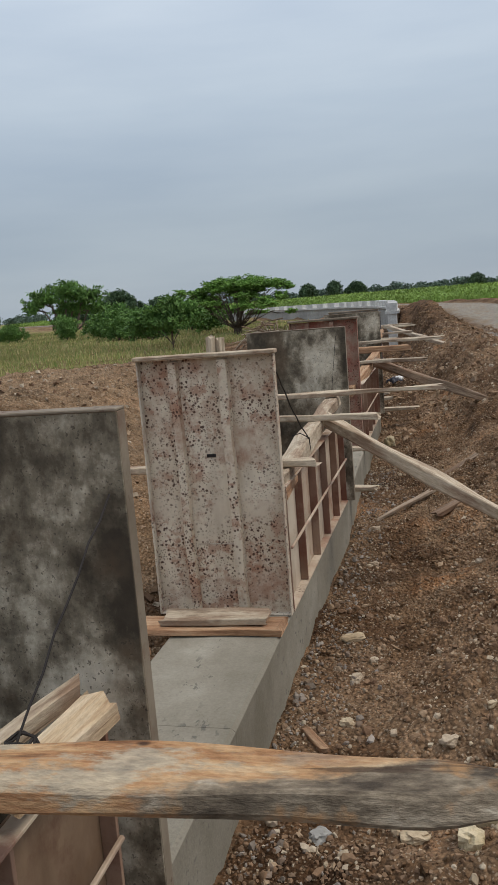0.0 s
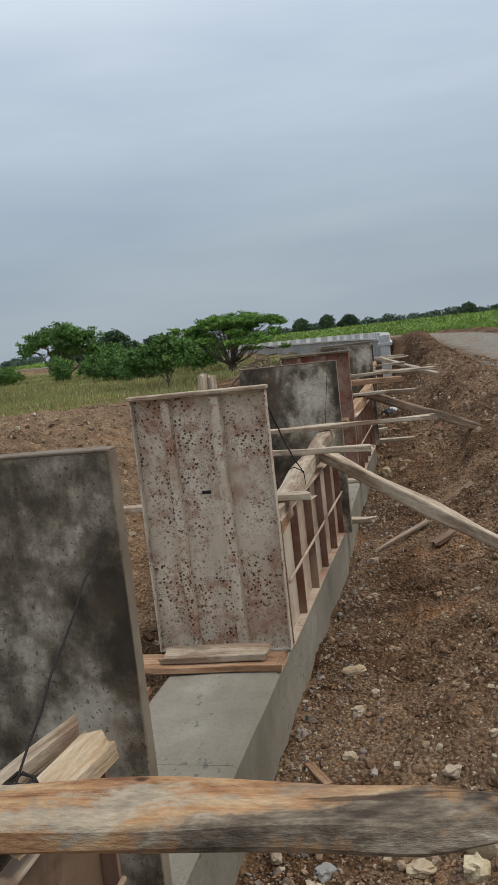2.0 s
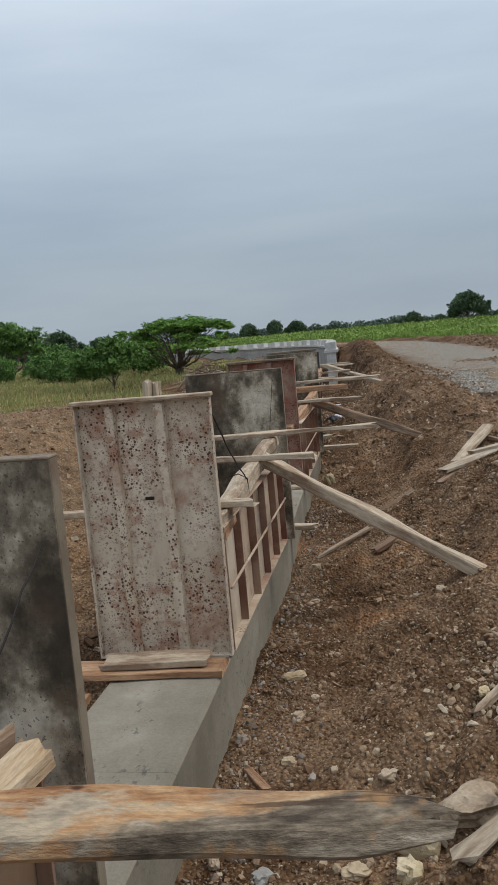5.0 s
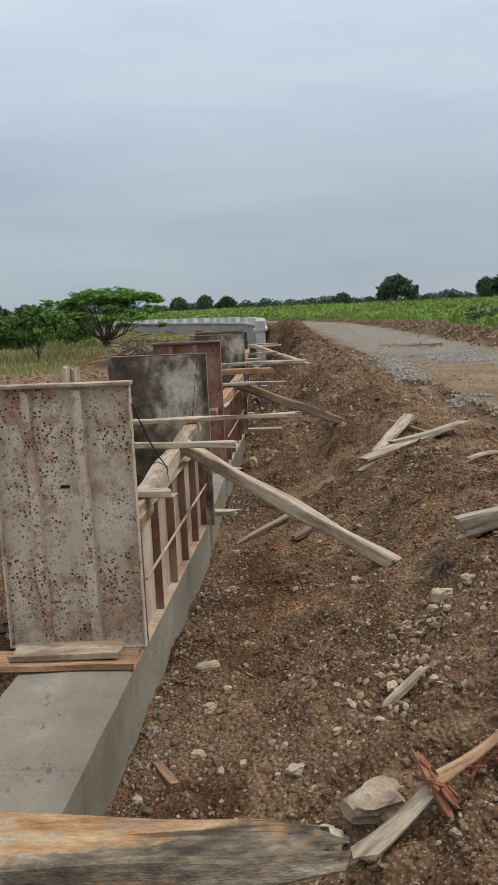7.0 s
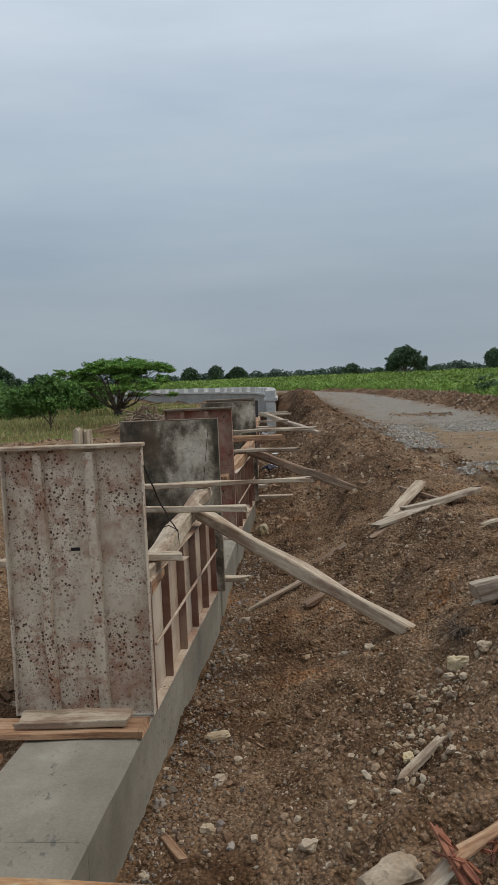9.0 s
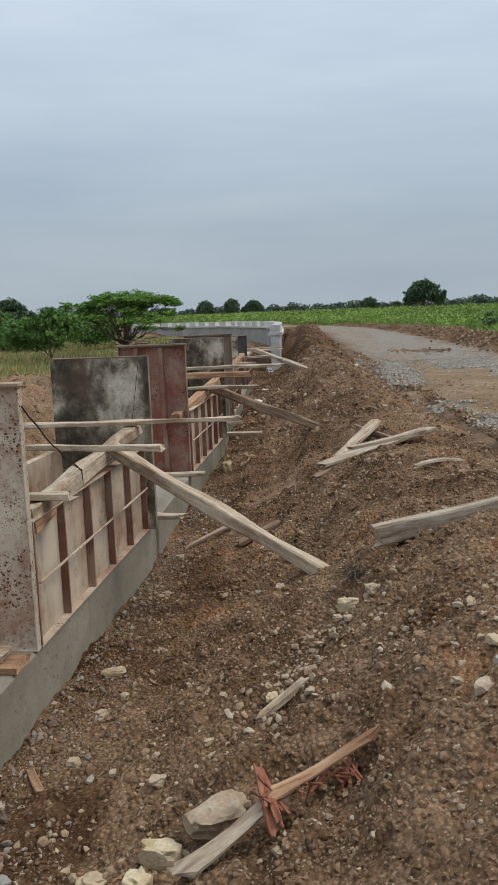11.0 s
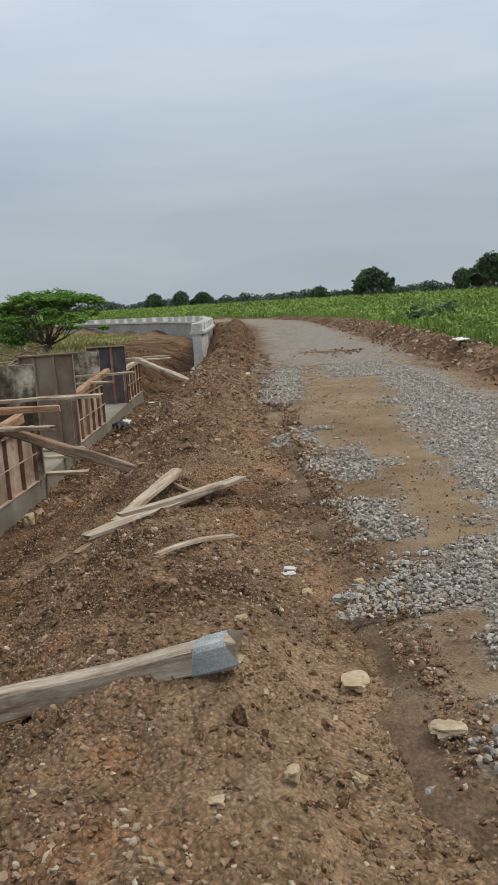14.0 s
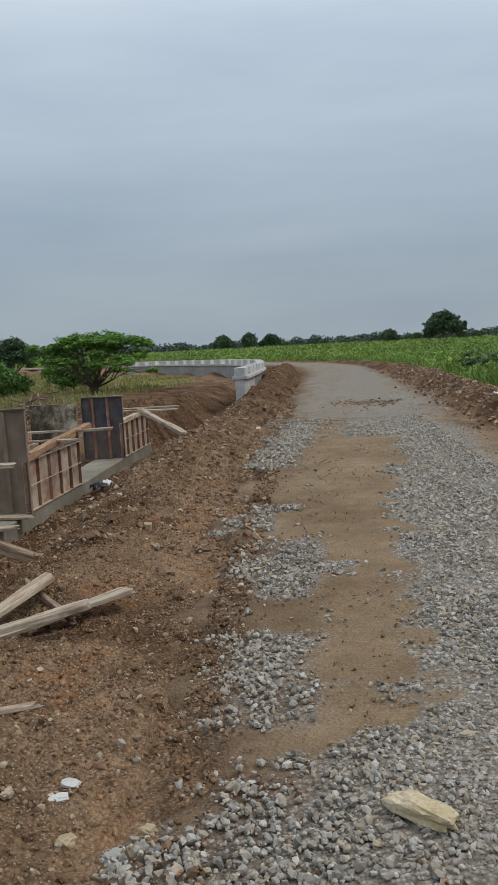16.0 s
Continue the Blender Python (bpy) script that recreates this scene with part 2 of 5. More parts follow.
EDGE_STEEL = rusty("worn_pale_edge", (0.27, 0.225, 0.17), (0.16, 0.125, 0.09), (0.14, 0.075, 0.05), 0.56, 0.6)


def dark_sheet():
    """Oiled form sheet: dark film with mottled cement bloom, thicker down one side."""
    n = Nodes("dark_oiled_form_sheet", 0.65, 0, 0.3)
    v = n.place((1, 1, 1), True)
    streak = n.mix(0.4, n.noise(2.4, n.place((1.6, 1.6, 1.0), True), 9, 0.68), n.noise(9, v, 7, 0.68))
    sep = n.t.nodes.new("ShaderNodeSeparateXYZ")
    n.link(n.co, sep.inputs[0])
    side = n.t.nodes.new("ShaderNodeMath")
    side.operation = "MULTIPLY_ADD"
    n.link(n.ramp(sep.outputs["X"], (0.26, 0.0), (0.46, 1.0), (0.575, 0.9), (0.63, 0.0)), side.inputs[0])
    side.inputs[1].default_value = 0.08
    n.link(streak, side.inputs[2])
    col = n.ramp(side.outputs[0], (0.43, (0.050, 0.039, 0.027)), (0.49, (0.105, 0.086, 0.060)), (0.54, (0.21, 0.178, 0.13)), (0.60, (0.46, 0.405, 0.315)), (0.66, (0.58, 0.53, 0.43)))
    fine = n.noise(30, v, 6, 0.7)
    col = n.mix(0.6, col, n.ramp(fine, (0.3, 0.6), (0.7, 1.35)), "MULTIPLY")
    col = n.mix(n.ramp(n.noise(4, v, 4), (0.56, 0.0), (0.68, 0.5)), col, (0.125, 0.082, 0.05))
    spots = n.ramp(n.noise(120, v, 2), (0.63, 0.0), (0.67, 0.7))
    col = n.mix(spots, col, (0.05, 0.04, 0.03))
    return n.done(col, fine, 0.002, 0.4)


DARK = dark_sheet()


def concrete():
    n = Nodes("fresh_grey_concrete", 0.88)
    v = n.place((1, 1, 1))
    col = n.ramp(n.noise(1.8, v, 7, 0.65), (0.33, (0.175, 0.155, 0.118)), (0.55, (0.255, 0.232, 0.187)), (0.72, (0.345, 0.322, 0.268)))
    pits = n.ramp(n.noise(38, n.place((1, 0.55, 1)), 3, 0.6), (0.34, 1.0), (0.40, 0.0))
    some = n.ramp(n.noise(4, v, 2), (0.48, 0.0), (0.6, 1.0))
    pits = n.times(pits, some)
    col = n.mix(n.times(pits, 0.7), col, (0.09, 0.085, 0.075))
    fine = n.noise(90, v, 4)
    col = n.mix(0.4, col, n.ramp(fine, (0.3, 0.75), (0.7, 1.2)), "MULTIPLY")
    return n.done(col, n.mix(0.5, n.noise(14, v, 5), fine), 0.006, 0.5)


CONCRETE = concrete()
WALLGREY = stone("grey_cast_concrete", (0.30, 0.29, 0.27), (0.40, 0.39, 0.365), 0.8)
WHITEWASH = stone("pale_dry_concrete", (0.50, 0.49, 0.47), (0.66, 0.65, 0.62), 1.2)
ROCK_TAN = stone("tan_limestone", (0.34, 0.25, 0.155), (0.52, 0.42, 0.29), 7)
ROCK_GREY = stone("grey_field_stone", (0.32, 0.24, 0.165), (0.50, 0.41, 0.305), 9)
ROCK_YELLOW = stone("yellow_limestone", (0.42, 0.32, 0.17), (0.62, 0.53, 0.37), 10)
PEBBLE = scatter("mixed_pebbles", (0.14, 0.080, 0.046), (0.24, 0.148, 0.088), (0.38, 0.275, 0.18), (0.17, 0.10, 0.06), (0.27, 0.172, 0.104), (0.15, 0.092, 0.056), (0.54, 0.45, 0.335))
DULL_CHIP = scatter("dull_stone_chips", (0.14, 0.11, 0.085), (0.24, 0.20, 0.165), (0.36, 0.32, 0.28), (0.19, 0.13, 0.09), (0.27, 0.24, 0.215))
PALE_STONE = scatter("pale_limestone_bits", (0.29, 0.22, 0.145), (0.43, 0.35, 0.25), (0.36, 0.27, 0.175), (0.50, 0.43, 0.335))
GRAVEL = scatter("crushed_grey_aggregate", (0.19, 0.175, 0.155), (0.34, 0.315, 0.28), (0.52, 0.49, 0.44), (0.25, 0.225, 0.19), (0.42, 0.345, 0.25), (0.38, 0.36, 0.33), (0.30, 0.25, 0.185))


def plain(name, col, rough=0.7, metal=0.0, vary=0.3, scale=20):
    n = Nodes(name, rough, metal)
    f = n.noise(scale, n.place((1, 1, 1), True), 4)
    return n.done(n.mix(vary, col, n.ramp(f, (0.3, 0.5), (0.7, 1.4)), "MULTIPLY"), f, 0.003, 0.3)


TRUNK = plain("dark_tree_bark", (0.13, 0.10, 0.075), 0.9, 0.0, 0.6, 12)
WIRE = plain("black_tie_wire", (0.035, 0.03, 0.028), 0.6, 0.5)
REDFIBRE = wood("red_torn_fibre", (0.34, 0.15, 0.09), (0.24, 0.085, 0.05), (0.12, 0.04, 0.025))
PLASTIC_W = plain("white_plastic", (0.75, 0.76, 0.77), 0.45)
PLASTIC_B = plain("black_plastic", (0.03, 0.03, 0.045), 0.4)
ACACIA_LEAF = leaf("acacia_leaf", (0.085, 0.17, 0.035), (0.14, 0.27, 0.052), (0.18, 0.33, 0.065), (0.11, 0.21, 0.042), size=0.9)
BUSH_LEAF = leaf("bush_leaf", (0.06, 0.13, 0.032), (0.11, 0.22, 0.05), (0.15, 0.27, 0.066), size=0.7)
# leaves of distant trees: haze mixed into the colour as blue-grey, stronger in the second
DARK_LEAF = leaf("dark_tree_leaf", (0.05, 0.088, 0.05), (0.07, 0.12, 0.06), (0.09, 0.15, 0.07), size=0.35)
FAR_LEAF_HAZE = leaf("far_tree_leaf_haze", (0.07, 0.11, 0.085), (0.09, 0.135, 0.10), (0.11, 0.155, 0.11), size=0.12)
GRASS = leaf("long_grass", (0.20, 0.23, 0.07), (0.36, 0.32, 0.13), (0.17, 0.25, 0.065), (0.48, 0.39, 0.20), (0.25, 0.27, 0.085), size=0.16)
CROP = leaf("green_crop", (0.15, 0.245, 0.05), (0.19, 0.30, 0.062), (0.235, 0.35, 0.08), (0.165, 0.265, 0.055), size=0.15)


def soil():
    """Dug earth: reddish and dark damp patches, crumbs with dark gaps, pale grit."""
    n = Nodes("excavated_brown_soil", 0.95, 0, 0.12)
    v = n.place((1, 1, 1))
    zone = n.attr("zone")
    sep = n.t.nodes.new("ShaderNodeSeparateColor")
    n.link(zone.outputs["Color"], sep.inputs[0])
    big = n.noise(1.1, v, 7, 0.68)
    mid = n.noise(8, v, 8, 0.72)
    fine = n.noise(70, v, 5, 0.75)
    col = n.ramp(big, (0.36, (0.080, 0.045, 0.025)), (0.46, (0.185, 0.109, 0.060)), (0.55, (0.285, 0.182, 0.109)), (0.66, (0.31, 0.162, 0.080)))
    dusty = n.ramp(n.noise(3.5, v, 6), (0.35, (0.32, 0.207, 0.120)), (0.65, (0.42, 0.297, 0.187)))
    col = n.mix(n.times(sep.outputs["Red"], 0.75), col, dusty)
    col = n.mix(0.75, col, n.ramp(mid, (0.3, 0.35), (0.5, 1.0), (0.72, 1.6)), "MULTIPLY")
    crumb = n.ramp(n.cells(48, v, "Color"), (0.2, 0.72), (0.5, 1.0), (0.8, 1.35))
    col = n.mix(0.5, col, crumb, "MULTIPLY")
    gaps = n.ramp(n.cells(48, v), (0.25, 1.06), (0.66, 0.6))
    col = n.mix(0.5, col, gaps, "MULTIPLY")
    col = n.mix(0.7, col, n.ramp(fine, (0.28, 0.35), (0.5, 1.0), (0.75, 1.7)), "MULTIPLY")
    for size, keep, tint in ((75, 0.54, (0.42, 0.335, 0.245)), (32, 0.66, (0.36, 0.275, 0.19))):
        grit = n.ramp(n.cells(size, v), (0.24, 1.0), (0.34, 0.0))
        chips = n.ramp(n.cells(size, v, "Color"), (keep, 0.0), (keep + 0.04, 1.0))
        col = n.mix(n.times(n.times(grit, chips), 0.75), col, tint)
    dry = n.mix(n.noise(5, v, 5), (0.19, 0.18, 0.066), (0.33, 0.265, 0.12))
    col = n.mix(sep.outputs["Green"], col, dry)
    wet = n.mix(1.0, col, (0.58, 0.52, 0.47), "MULTIPLY")
    col = n.mix(sep.outputs["Blue"], col, wet)
    lumps = n.mix(0.5, n.mix(0.5, mid, fine), n.ramp(n.cells(48, v), (0.1, 1.0), (0.7, 0.0)))
    return n.done(col, lumps, 0.035, 1.0)


def road_dirt():
    n = Nodes("compacted_gravel_road", 0.95, 0, 0.15)
    v = n.place((1, 1, 1))
    zone = n.attr("zone")
    sep = n.t.nodes.new("ShaderNodeSeparateColor")
    n.link(zone.outputs["Color"], sep.inputs[0])
    mid = n.noise(5, v, 8, 0.7)
    fine = n.noise(75, v, 5, 0.7)
    dirt = n.ramp(n.noise(1.1, v, 6), (0.35, (0.195, 0.132, 0.078)), (0.55, (0.265, 0.19, 0.118)), (0.7, (0.31, 0.24, 0.165)))
    dirt = n.mix(0.6, dirt, n.ramp(mid, (0.3, 0.65), (0.7, 1.3)), "MULTIPLY")
    chips = n.cells(60, v, "Color")
    grey = n.ramp(chips, (0.1, (0.19, 0.165, 0.135)), (0.5, (0.32, 0.285, 0.24)), (0.9, (0.50, 0.46, 0.40)))
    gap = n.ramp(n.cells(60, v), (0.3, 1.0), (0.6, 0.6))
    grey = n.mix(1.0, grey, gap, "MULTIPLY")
    col = n.mix(n.ramp(n.mix(0.5, sep.outputs["Red"], n.noise(6, v, 8, 0.75)), (0.38, 0.0), (0.52, 1.0)), dirt, grey)
    earth = n.ramp(n.noise(7, v, 8, 0.7), (0.30, (0.095, 0.06, 0.038)), (0.5, (0.17, 0.11, 0.07)), (0.7, (0.25, 0.175, 0.115)))
    col = n.mix(sep.outputs["Green"], col, earth)
    col = n.mix(0.6, col, n.ramp(fine, (0.28, 0.45), (0.75, 1.6)), "MULTIPLY")
    return n.done(col, n.mix(0.5, n.cells(60, v), fine), 0.02, 0.8)


SOIL, ROAD = soil(), road_dirt()


# ---- the lie of the land ----
def lerp(y, *pairs):
    return np.interp(y, [p[0] for p in pairs], [p[1] for p in pairs])


def wall_x(y):
    """The wall-side face of the strip footing, which bends away."""
    return lerp(y, (-6, -0.66), (5.4, -0.66), (7.4, -0.73), (9.5, -0.76), (11.5, -0.94), (13.5, -1.05), (16.2, -1.27), (18, -1.38), (30, -2.0), (36, -2.3), (44, -2.9), (52, -4.2), (60, -7.4), (70, -14), (85, -28), (110, -56), (140, -95))


def road_left(y):
    return lerp(y, (-6, 2.9), (2, 2.35), (5.5, 2.0), (8.5, 1.7), (18, 0.95), (30, 0.2), (42, -0.6), (52, -2.0), (60, -4.6), (70, -10.5), (85, -24), (110, -51), (140, -90))


def road_right(y):
    return lerp(y, (-6, 6.6), (5, 5.6), (10, 5.0), (15, 4.6), (24, 4.15), (38, 3.2), (50, 1.9), (60, -0.6), (70, -5.5), (85, -18), (110, -44), (140, -82))


def fractal(x, y, scale, octaves=4, seed=0.0):
    return noise.fractal(Vector((x * scale, y * scale, seed)), 0.9, 2.0, octaves, noise_basis="PERLIN_ORIGINAL")


def step01(a, b, v):
    k = min(1.0, max(0.0, (v - a) / (b - a)))
    return k * k * (3 - 2 * k)


def base_height(x, y):
    w, rl, rr = float(wall_x(y) + lerp(y, (34, 0), (40, 0.35), (55, 1.3), (70, 2.2))), float(road_left(y)), float(road_right(y))
    crest = rl - float(lerp(y, (4.5, 0.55), (7, 0.82), (20, 0.85), (30, 0.7)))
    crest_z = float(lerp(y, (-4, 0.55), (0, 0.74), (2.4, 0.82), (4.2, 0.82), (5.5, 0.73), (7.5, 0.68), (10, 0.82), (12.5, 0.98), (14, 0.90), (18, 0.85), (26, 1.05), (33, 1.3), (40, 1.3), (48, 1.05), (60, 0.8)))
    toe_z = float(lerp(y, (-4, 0.15), (2, 0.11), (5, 0.13), (8, 0.16), (11, 0.22), (15, 0.26), (18, 0.2), (20, -0.1), (24, -0.3), (33, -0.4), (36.5, 0.3), (40, 0.9), (60, 0.8)))
    road_z = 0.645 + 0.004 * max(0, y - 5)
    if y > 40:
        road_z = 0.785 + 0.002 * (y - 40)
    if x >= rl:
        z = road_z - 0.06
        if x > rr - 0.1:
            d = x - rr
            hump = math.exp(-((d - 0.75) / 0.5) ** 2) * float(lerp(y, (0, 0.12), (12, 0.22), (30, 0.3), (60, 0.12)))
            z = road_z - 0.05 * (1 - step01(0, 0.3, d)) + hump + 0.013 * max(0, min(d, 45) - 1.5)
        return z
    if x >= w - 0.03:
        if x > crest:
            k = step01(crest, rl, x)
            return crest_z * (1 - k) + (road_z - 0.03) * k
        span = crest - w
        u = (x - w) / max(span, 0.1)
        k = np.interp(u, (0, 0.18, 0.45, 0.55, 0.62, 0.68, 0.78, 0.90, 1.0), (0, 0.03, 0.26, 0.40, 0.60, 0.70, 0.87, 0.97, 1.0))
        return toe_z + (crest_z - toe_z) * float(k)
    # behind the footing: a cut, then spoil, then the lower field
    d = w - 0.47 - x
    field = float(lerp(y, (-6, 0.75), (8, 0.72), (20, 0.5), (40, 0.33), (60, 0.3), (90, 0.4)))
    top = float(lerp(y, (-6, 1.05), (4, 1.15), (8, 1.2), (11, 1.08), (14, 0.8), (18, 0.75), (24, 0.75), (30, 0.5), (40, 0.3)))
    floor_z = float(lerp(y, (-4, 0.1), (14, 0.12), (18, 0.05), (20, -0.3), (34, -0.45), (45, -0.2), (60, 0.0)))
    wide = float(lerp(y, (0, 1.9), (8, 1.8), (14, 1.2), (20, 1.0), (29, 1.3), (45, 3.0)))
    if d < 0:
        return floor_z
    z = floor_z + (top - floor_z) * step01(0.1, wide, d)
    return z + (field - top) * step01(wide + 0.5, wide + 4.5, d)


def height(x, y):
    z = base_height(x, y)
    w, rl, rr = float(wall_x(y)), float(road_left(y)), float(road_right(y))
    rough = 1.0
    if rl < x < rr:
        rough = 0.12
    elif x >= rr:
        rough = 0.3 + 0.9 * math.exp(-((x - rr - 0.75) / 0.7) ** 2)
    elif x > w:
        rough = 0.25 + 0.75 * step01(w + 0.1, w + 0.9, x)
        rough *= 1 - 0.6 * step01(rl - 0.5, rl, x)
    elif x < w - 5:
        rough = 0.35
    if -8 < x < 9 and -5 < y < 48:
        z += rough * (0.075 * fractal(x, y, 0.9, 3) + 0.05 * fractal(x, y, 3.1, 3, 4.0) + 0.034 * fractal(x, y, 9, 3, 9.0))
        z += rough * 0.05 * max(0.0, fractal(x * 0.6, y * 1.1, 1.7, 2, 20.0))
        if -1.3 < x < rl and 0.5 < y < 14:
            # runnels down the bank, and crumbs
            z += rough * (0.022 * (0.5 - abs(fractal(x * 0.8 + y * 0.9, y * 2.6 - x * 1.2, 1.6, 2, 33.0))) + 0.016 * fractal(x, y, 21, 2, 41.0))
    else:
        z += 0.08 * fractal(x, y, 0.3, 2)
    return z


def stretch(*spans):
    """Coordinates with a step of their own in each span."""
    out = [spans[0][0]]
    for a, b, step in spans:
        n_ = max(1, round((b - a) / step))
        out += [a + (b - a) * (i + 1) / n_ for i in range(n_)]
    return out


def sheet(name, xs, ys, zfun, zonefun, material, drop=None):
    nx, ny = len(xs), len(ys)
    verts, zones = [], []
    for y in ys:
        for x in xs:
            verts.append((x, y, zfun(x, y)))
            zones.append(zonefun(x, y))
    faces = [(j * nx + i, j * nx + i + 1, (j + 1) * nx + i + 1, (j + 1) * nx + i) for j in range(ny - 1) for i in range(nx - 1)]
    me = bpy.data.meshes.new(name)
    me.from_pydata(verts, [], faces)
    a = me.color_attributes.new("zone", "FLOAT_COLOR", "POINT")
    a.data.foreach_set("color", np.array([(*z, 1.0) for z in zones], dtype=np.float32).ravel())
    me.polygons.foreach_set("use_smooth", [True] * len(me.polygons))
    me.materials.append(material)
    return new(name, me)


def ground_zone(x, y):
    w, rr = float(wall_x(y)), float(road_right(y))
    edge = 0.8 * fractal(x, y, 0.5, 3, 3.0)
    green = 0.0
    if x > rr:
        green = step01(1.5, 2.3, x - rr + edge * 0.5)
    elif x < w:
        far = float(lerp(y, (0, 5.6), (8, 5.4), (11, 4.2), (14, 3.2), (18, 3.2), (22, 5.0), (34, 5.5), (45, 4.0), (60, 3.0)))
        green = step01(far, far + 0.9, w - x + edge)
    fresh = step01(17, 20, y) * (1 - step01(42, 50, y)) if x < float(road_left(y)) else 0.0
    if x > rr:
        fresh = 0.5
    damp = step01(0.1, 0.5, 0.7 * fractal(x, y, 0.9, 3, 13.0) + (0.35 if w < x < w + 0.5 else 0.0) + 0.6 * fresh)
    rl = float(road_left(y))
    dusty = step01(rl - 1.1, rl - 0.1, x + 0.5 * fractal(x, y, 1.3, 3, 17.0)) if x < rr else 0.0
    dusty *= 1 - 0.75 * step01(4.2, 5.6, y)
    if x < w - 0.9:
        dusty = 0.6 * (1 - step01(11, 15, y))
    return dusty, green, damp * (1 - 0.7 * dusty)


def finish_structure(ob, label, category="ground"):
    return tagged(ob, label, category, kind="structure")


GROUND_X = stretch((-2000, -300, 340), (-300, -60, 30), (-60, -14, 2), (-14, -5, 0.5), (-5, -1.2, 0.12), (-1.2, 2.6, 0.029), (2.6, 5.6, 0.2), (5.6, 9, 0.12), (9, 16, 0.6), (16, 60, 4), (60, 300, 30), (300, 2000, 340))
GROUND_Y = stretch((-60, -6, 6), (-6, 0.6, 0.3), (0.6, 7, 0.029), (7, 14, 0.08), (14, 32, 0.18), (32, 60, 0.7), (60, 150, 5), (150, 3000, 150))
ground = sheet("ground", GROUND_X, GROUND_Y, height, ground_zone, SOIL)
finish_structure(ground, "excavated brown soil with stones beside grassy fields")

GROUND_Z = np.array([v.co.z for v in ground.data.vertices]).reshape(len(GROUND_Y), len(GROUND_X))


def ground_z(x, y):
    """Heights of the ground mesh at arrays of places."""
    gx, gy = np.array(GROUND_X), np.array(GROUND_Y)
    i = np.clip(np.searchsorted(gx, x) - 1, 0, len(gx) - 2)
    j = np.clip(np.searchsorted(gy, y) - 1, 0, len(gy) - 2)
    u, v = (x - gx[i]) / (gx[i + 1] - gx[i]), (y - gy[j]) / (gy[j + 1] - gy[j])
    return (GROUND_Z[j, i] * (1 - u) + GROUND_Z[j, i + 1] * u) * (1 - v) + (GROUND_Z[j + 1, i] * (1 - u) + GROUND_Z[j + 1, i + 1] * u) * v


# patches of spread gravel: x0, x1, y0, y1
PATCHES = ((2.08, 2.5, 6.12, 7.2), (1.92, 2.5, 7.95, 8.8), (1.62, 1.95, 9.35, 10.3), (1.25, 1.8, 12.3, 17.5), (2.98, 4.5, 6.4, 12.5), (3.1, 4.1, 12.4, 17.0), (2.3, 3.6, 15.4, 24.0), (1.6, 3.0, 24, 60), (2.6, 3.5, 3.7, 4.8))


def gravel_amount(x, y):
    wx, wy = 0.22 * fractal(x, y, 2.2, 3, 30.0), 0.45 * fractal(x, y, 1.5, 3, 31.0)
    a, b = x + wx, y + wy
    g = 0.0
    for x0, x1, y0, y1 in PATCHES:
        g = max(g, step01(x0 - 0.2, x0 + 0.22, a) * (1 - step01(x1 - 0.22, x1 + 0.2, a)) * step01(y0 - 0.4, y0 + 0.3, b) * (1 - step01(y1 - 0.3, y1 + 0.4, b)))
    g = max(g, 0.5 * step01(15, 20, y))
    # the near spread, whose far edge runs slantwise to the right-hand track
    edge = 5.35 + 1.0 * (x - 2.1)
    g = max(g, step01(1.98, 2.15, a) * step01(4.9, 5.1, b) * (1 - step01(edge - 0.18, edge + 0.2, y + 0.8 * wx)))
    return 0.85 * g + 0.40 * fractal(x, y, 4.5, 4, 30.0) + 0.08


def road_surface():
    us, ys = [i / 30 for i in range(31)], stretch((-6, 3, 0.3), (3, 20, 0.12), (20, 60, 0.6), (60, 140, 3))
    verts, zones = [], []
    for y in ys:
        rl, rr = float(road_left(y)), float(road_right(y))
        rz = 0.645 + 0.004 * max(0, y - 5) if y <= 40 else 0.785 + 0.002 * (y - 40)
        for u in us:
            wav = 0.55 * fractal(0, y, 1.1, 4, 2.0 if u < 0.5 else 6.0) * max(0.0, 1 - 4 * min(u, 1 - u))
            x = rl + (rr - rl) * u + wav
            z = rz + 0.012 * fractal(x, y, 1.3, 3) + 0.008 * fractal(x, y, 5, 2) + 0.02 * (1 - (2 * u - 1) ** 2)
            z -= 0.10 if u in (0.0, 1.0) else (0.03 if u in us[1:2] or u in us[-2:-1] else 0)
            verts.append((x, y, z))
            edge = min(u, 1 - u) * (rr - rl)
            zones.append((max(0, min(1, gravel_amount(x, y))), max(0, min(1, 1.05 - edge / 0.55 + 0.9 * fractal(x, y, 1.8, 4, 70.0))), 0, 1))
    n_ = len(us)
    faces = [(j * n_ + i, j * n_ + i + 1, (j + 1) * n_ + i + 1, (j + 1) * n_ + i) for j in range(len(ys) - 1) for i in range(n_ - 1)]
    me = bpy.data.meshes.new("road")
    me.from_pydata(verts, [], faces)
    a = me.color_attributes.new("zone", "FLOAT_COLOR", "POINT")
    a.data.foreach_set("color", np.array(zones, dtype=np.float32).ravel())
    me.polygons.foreach_set("use_smooth", [True] * len(me.polygons))
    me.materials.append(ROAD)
    return finish_structure(new("road", me), "compacted dirt road with patches of grey gravel", "road")


road = road_surface()


def road_z(x, y):
    return 0.665 + 0.004 * max(0, y - 5)


# ---- building blocks ----
def part(name, bm, material, parent=None, label="", smooth=False):
    me = bpy.data.meshes.new(name)
    bm.to_mesh(me)
    bm.free()
    if smooth:
        me.polygons.foreach_set("use_smooth", [True] * len(me.polygons))
    me.materials.append(material)
    ob = new(name, me)
    ob.parent = parent
    return tagged(ob, label)


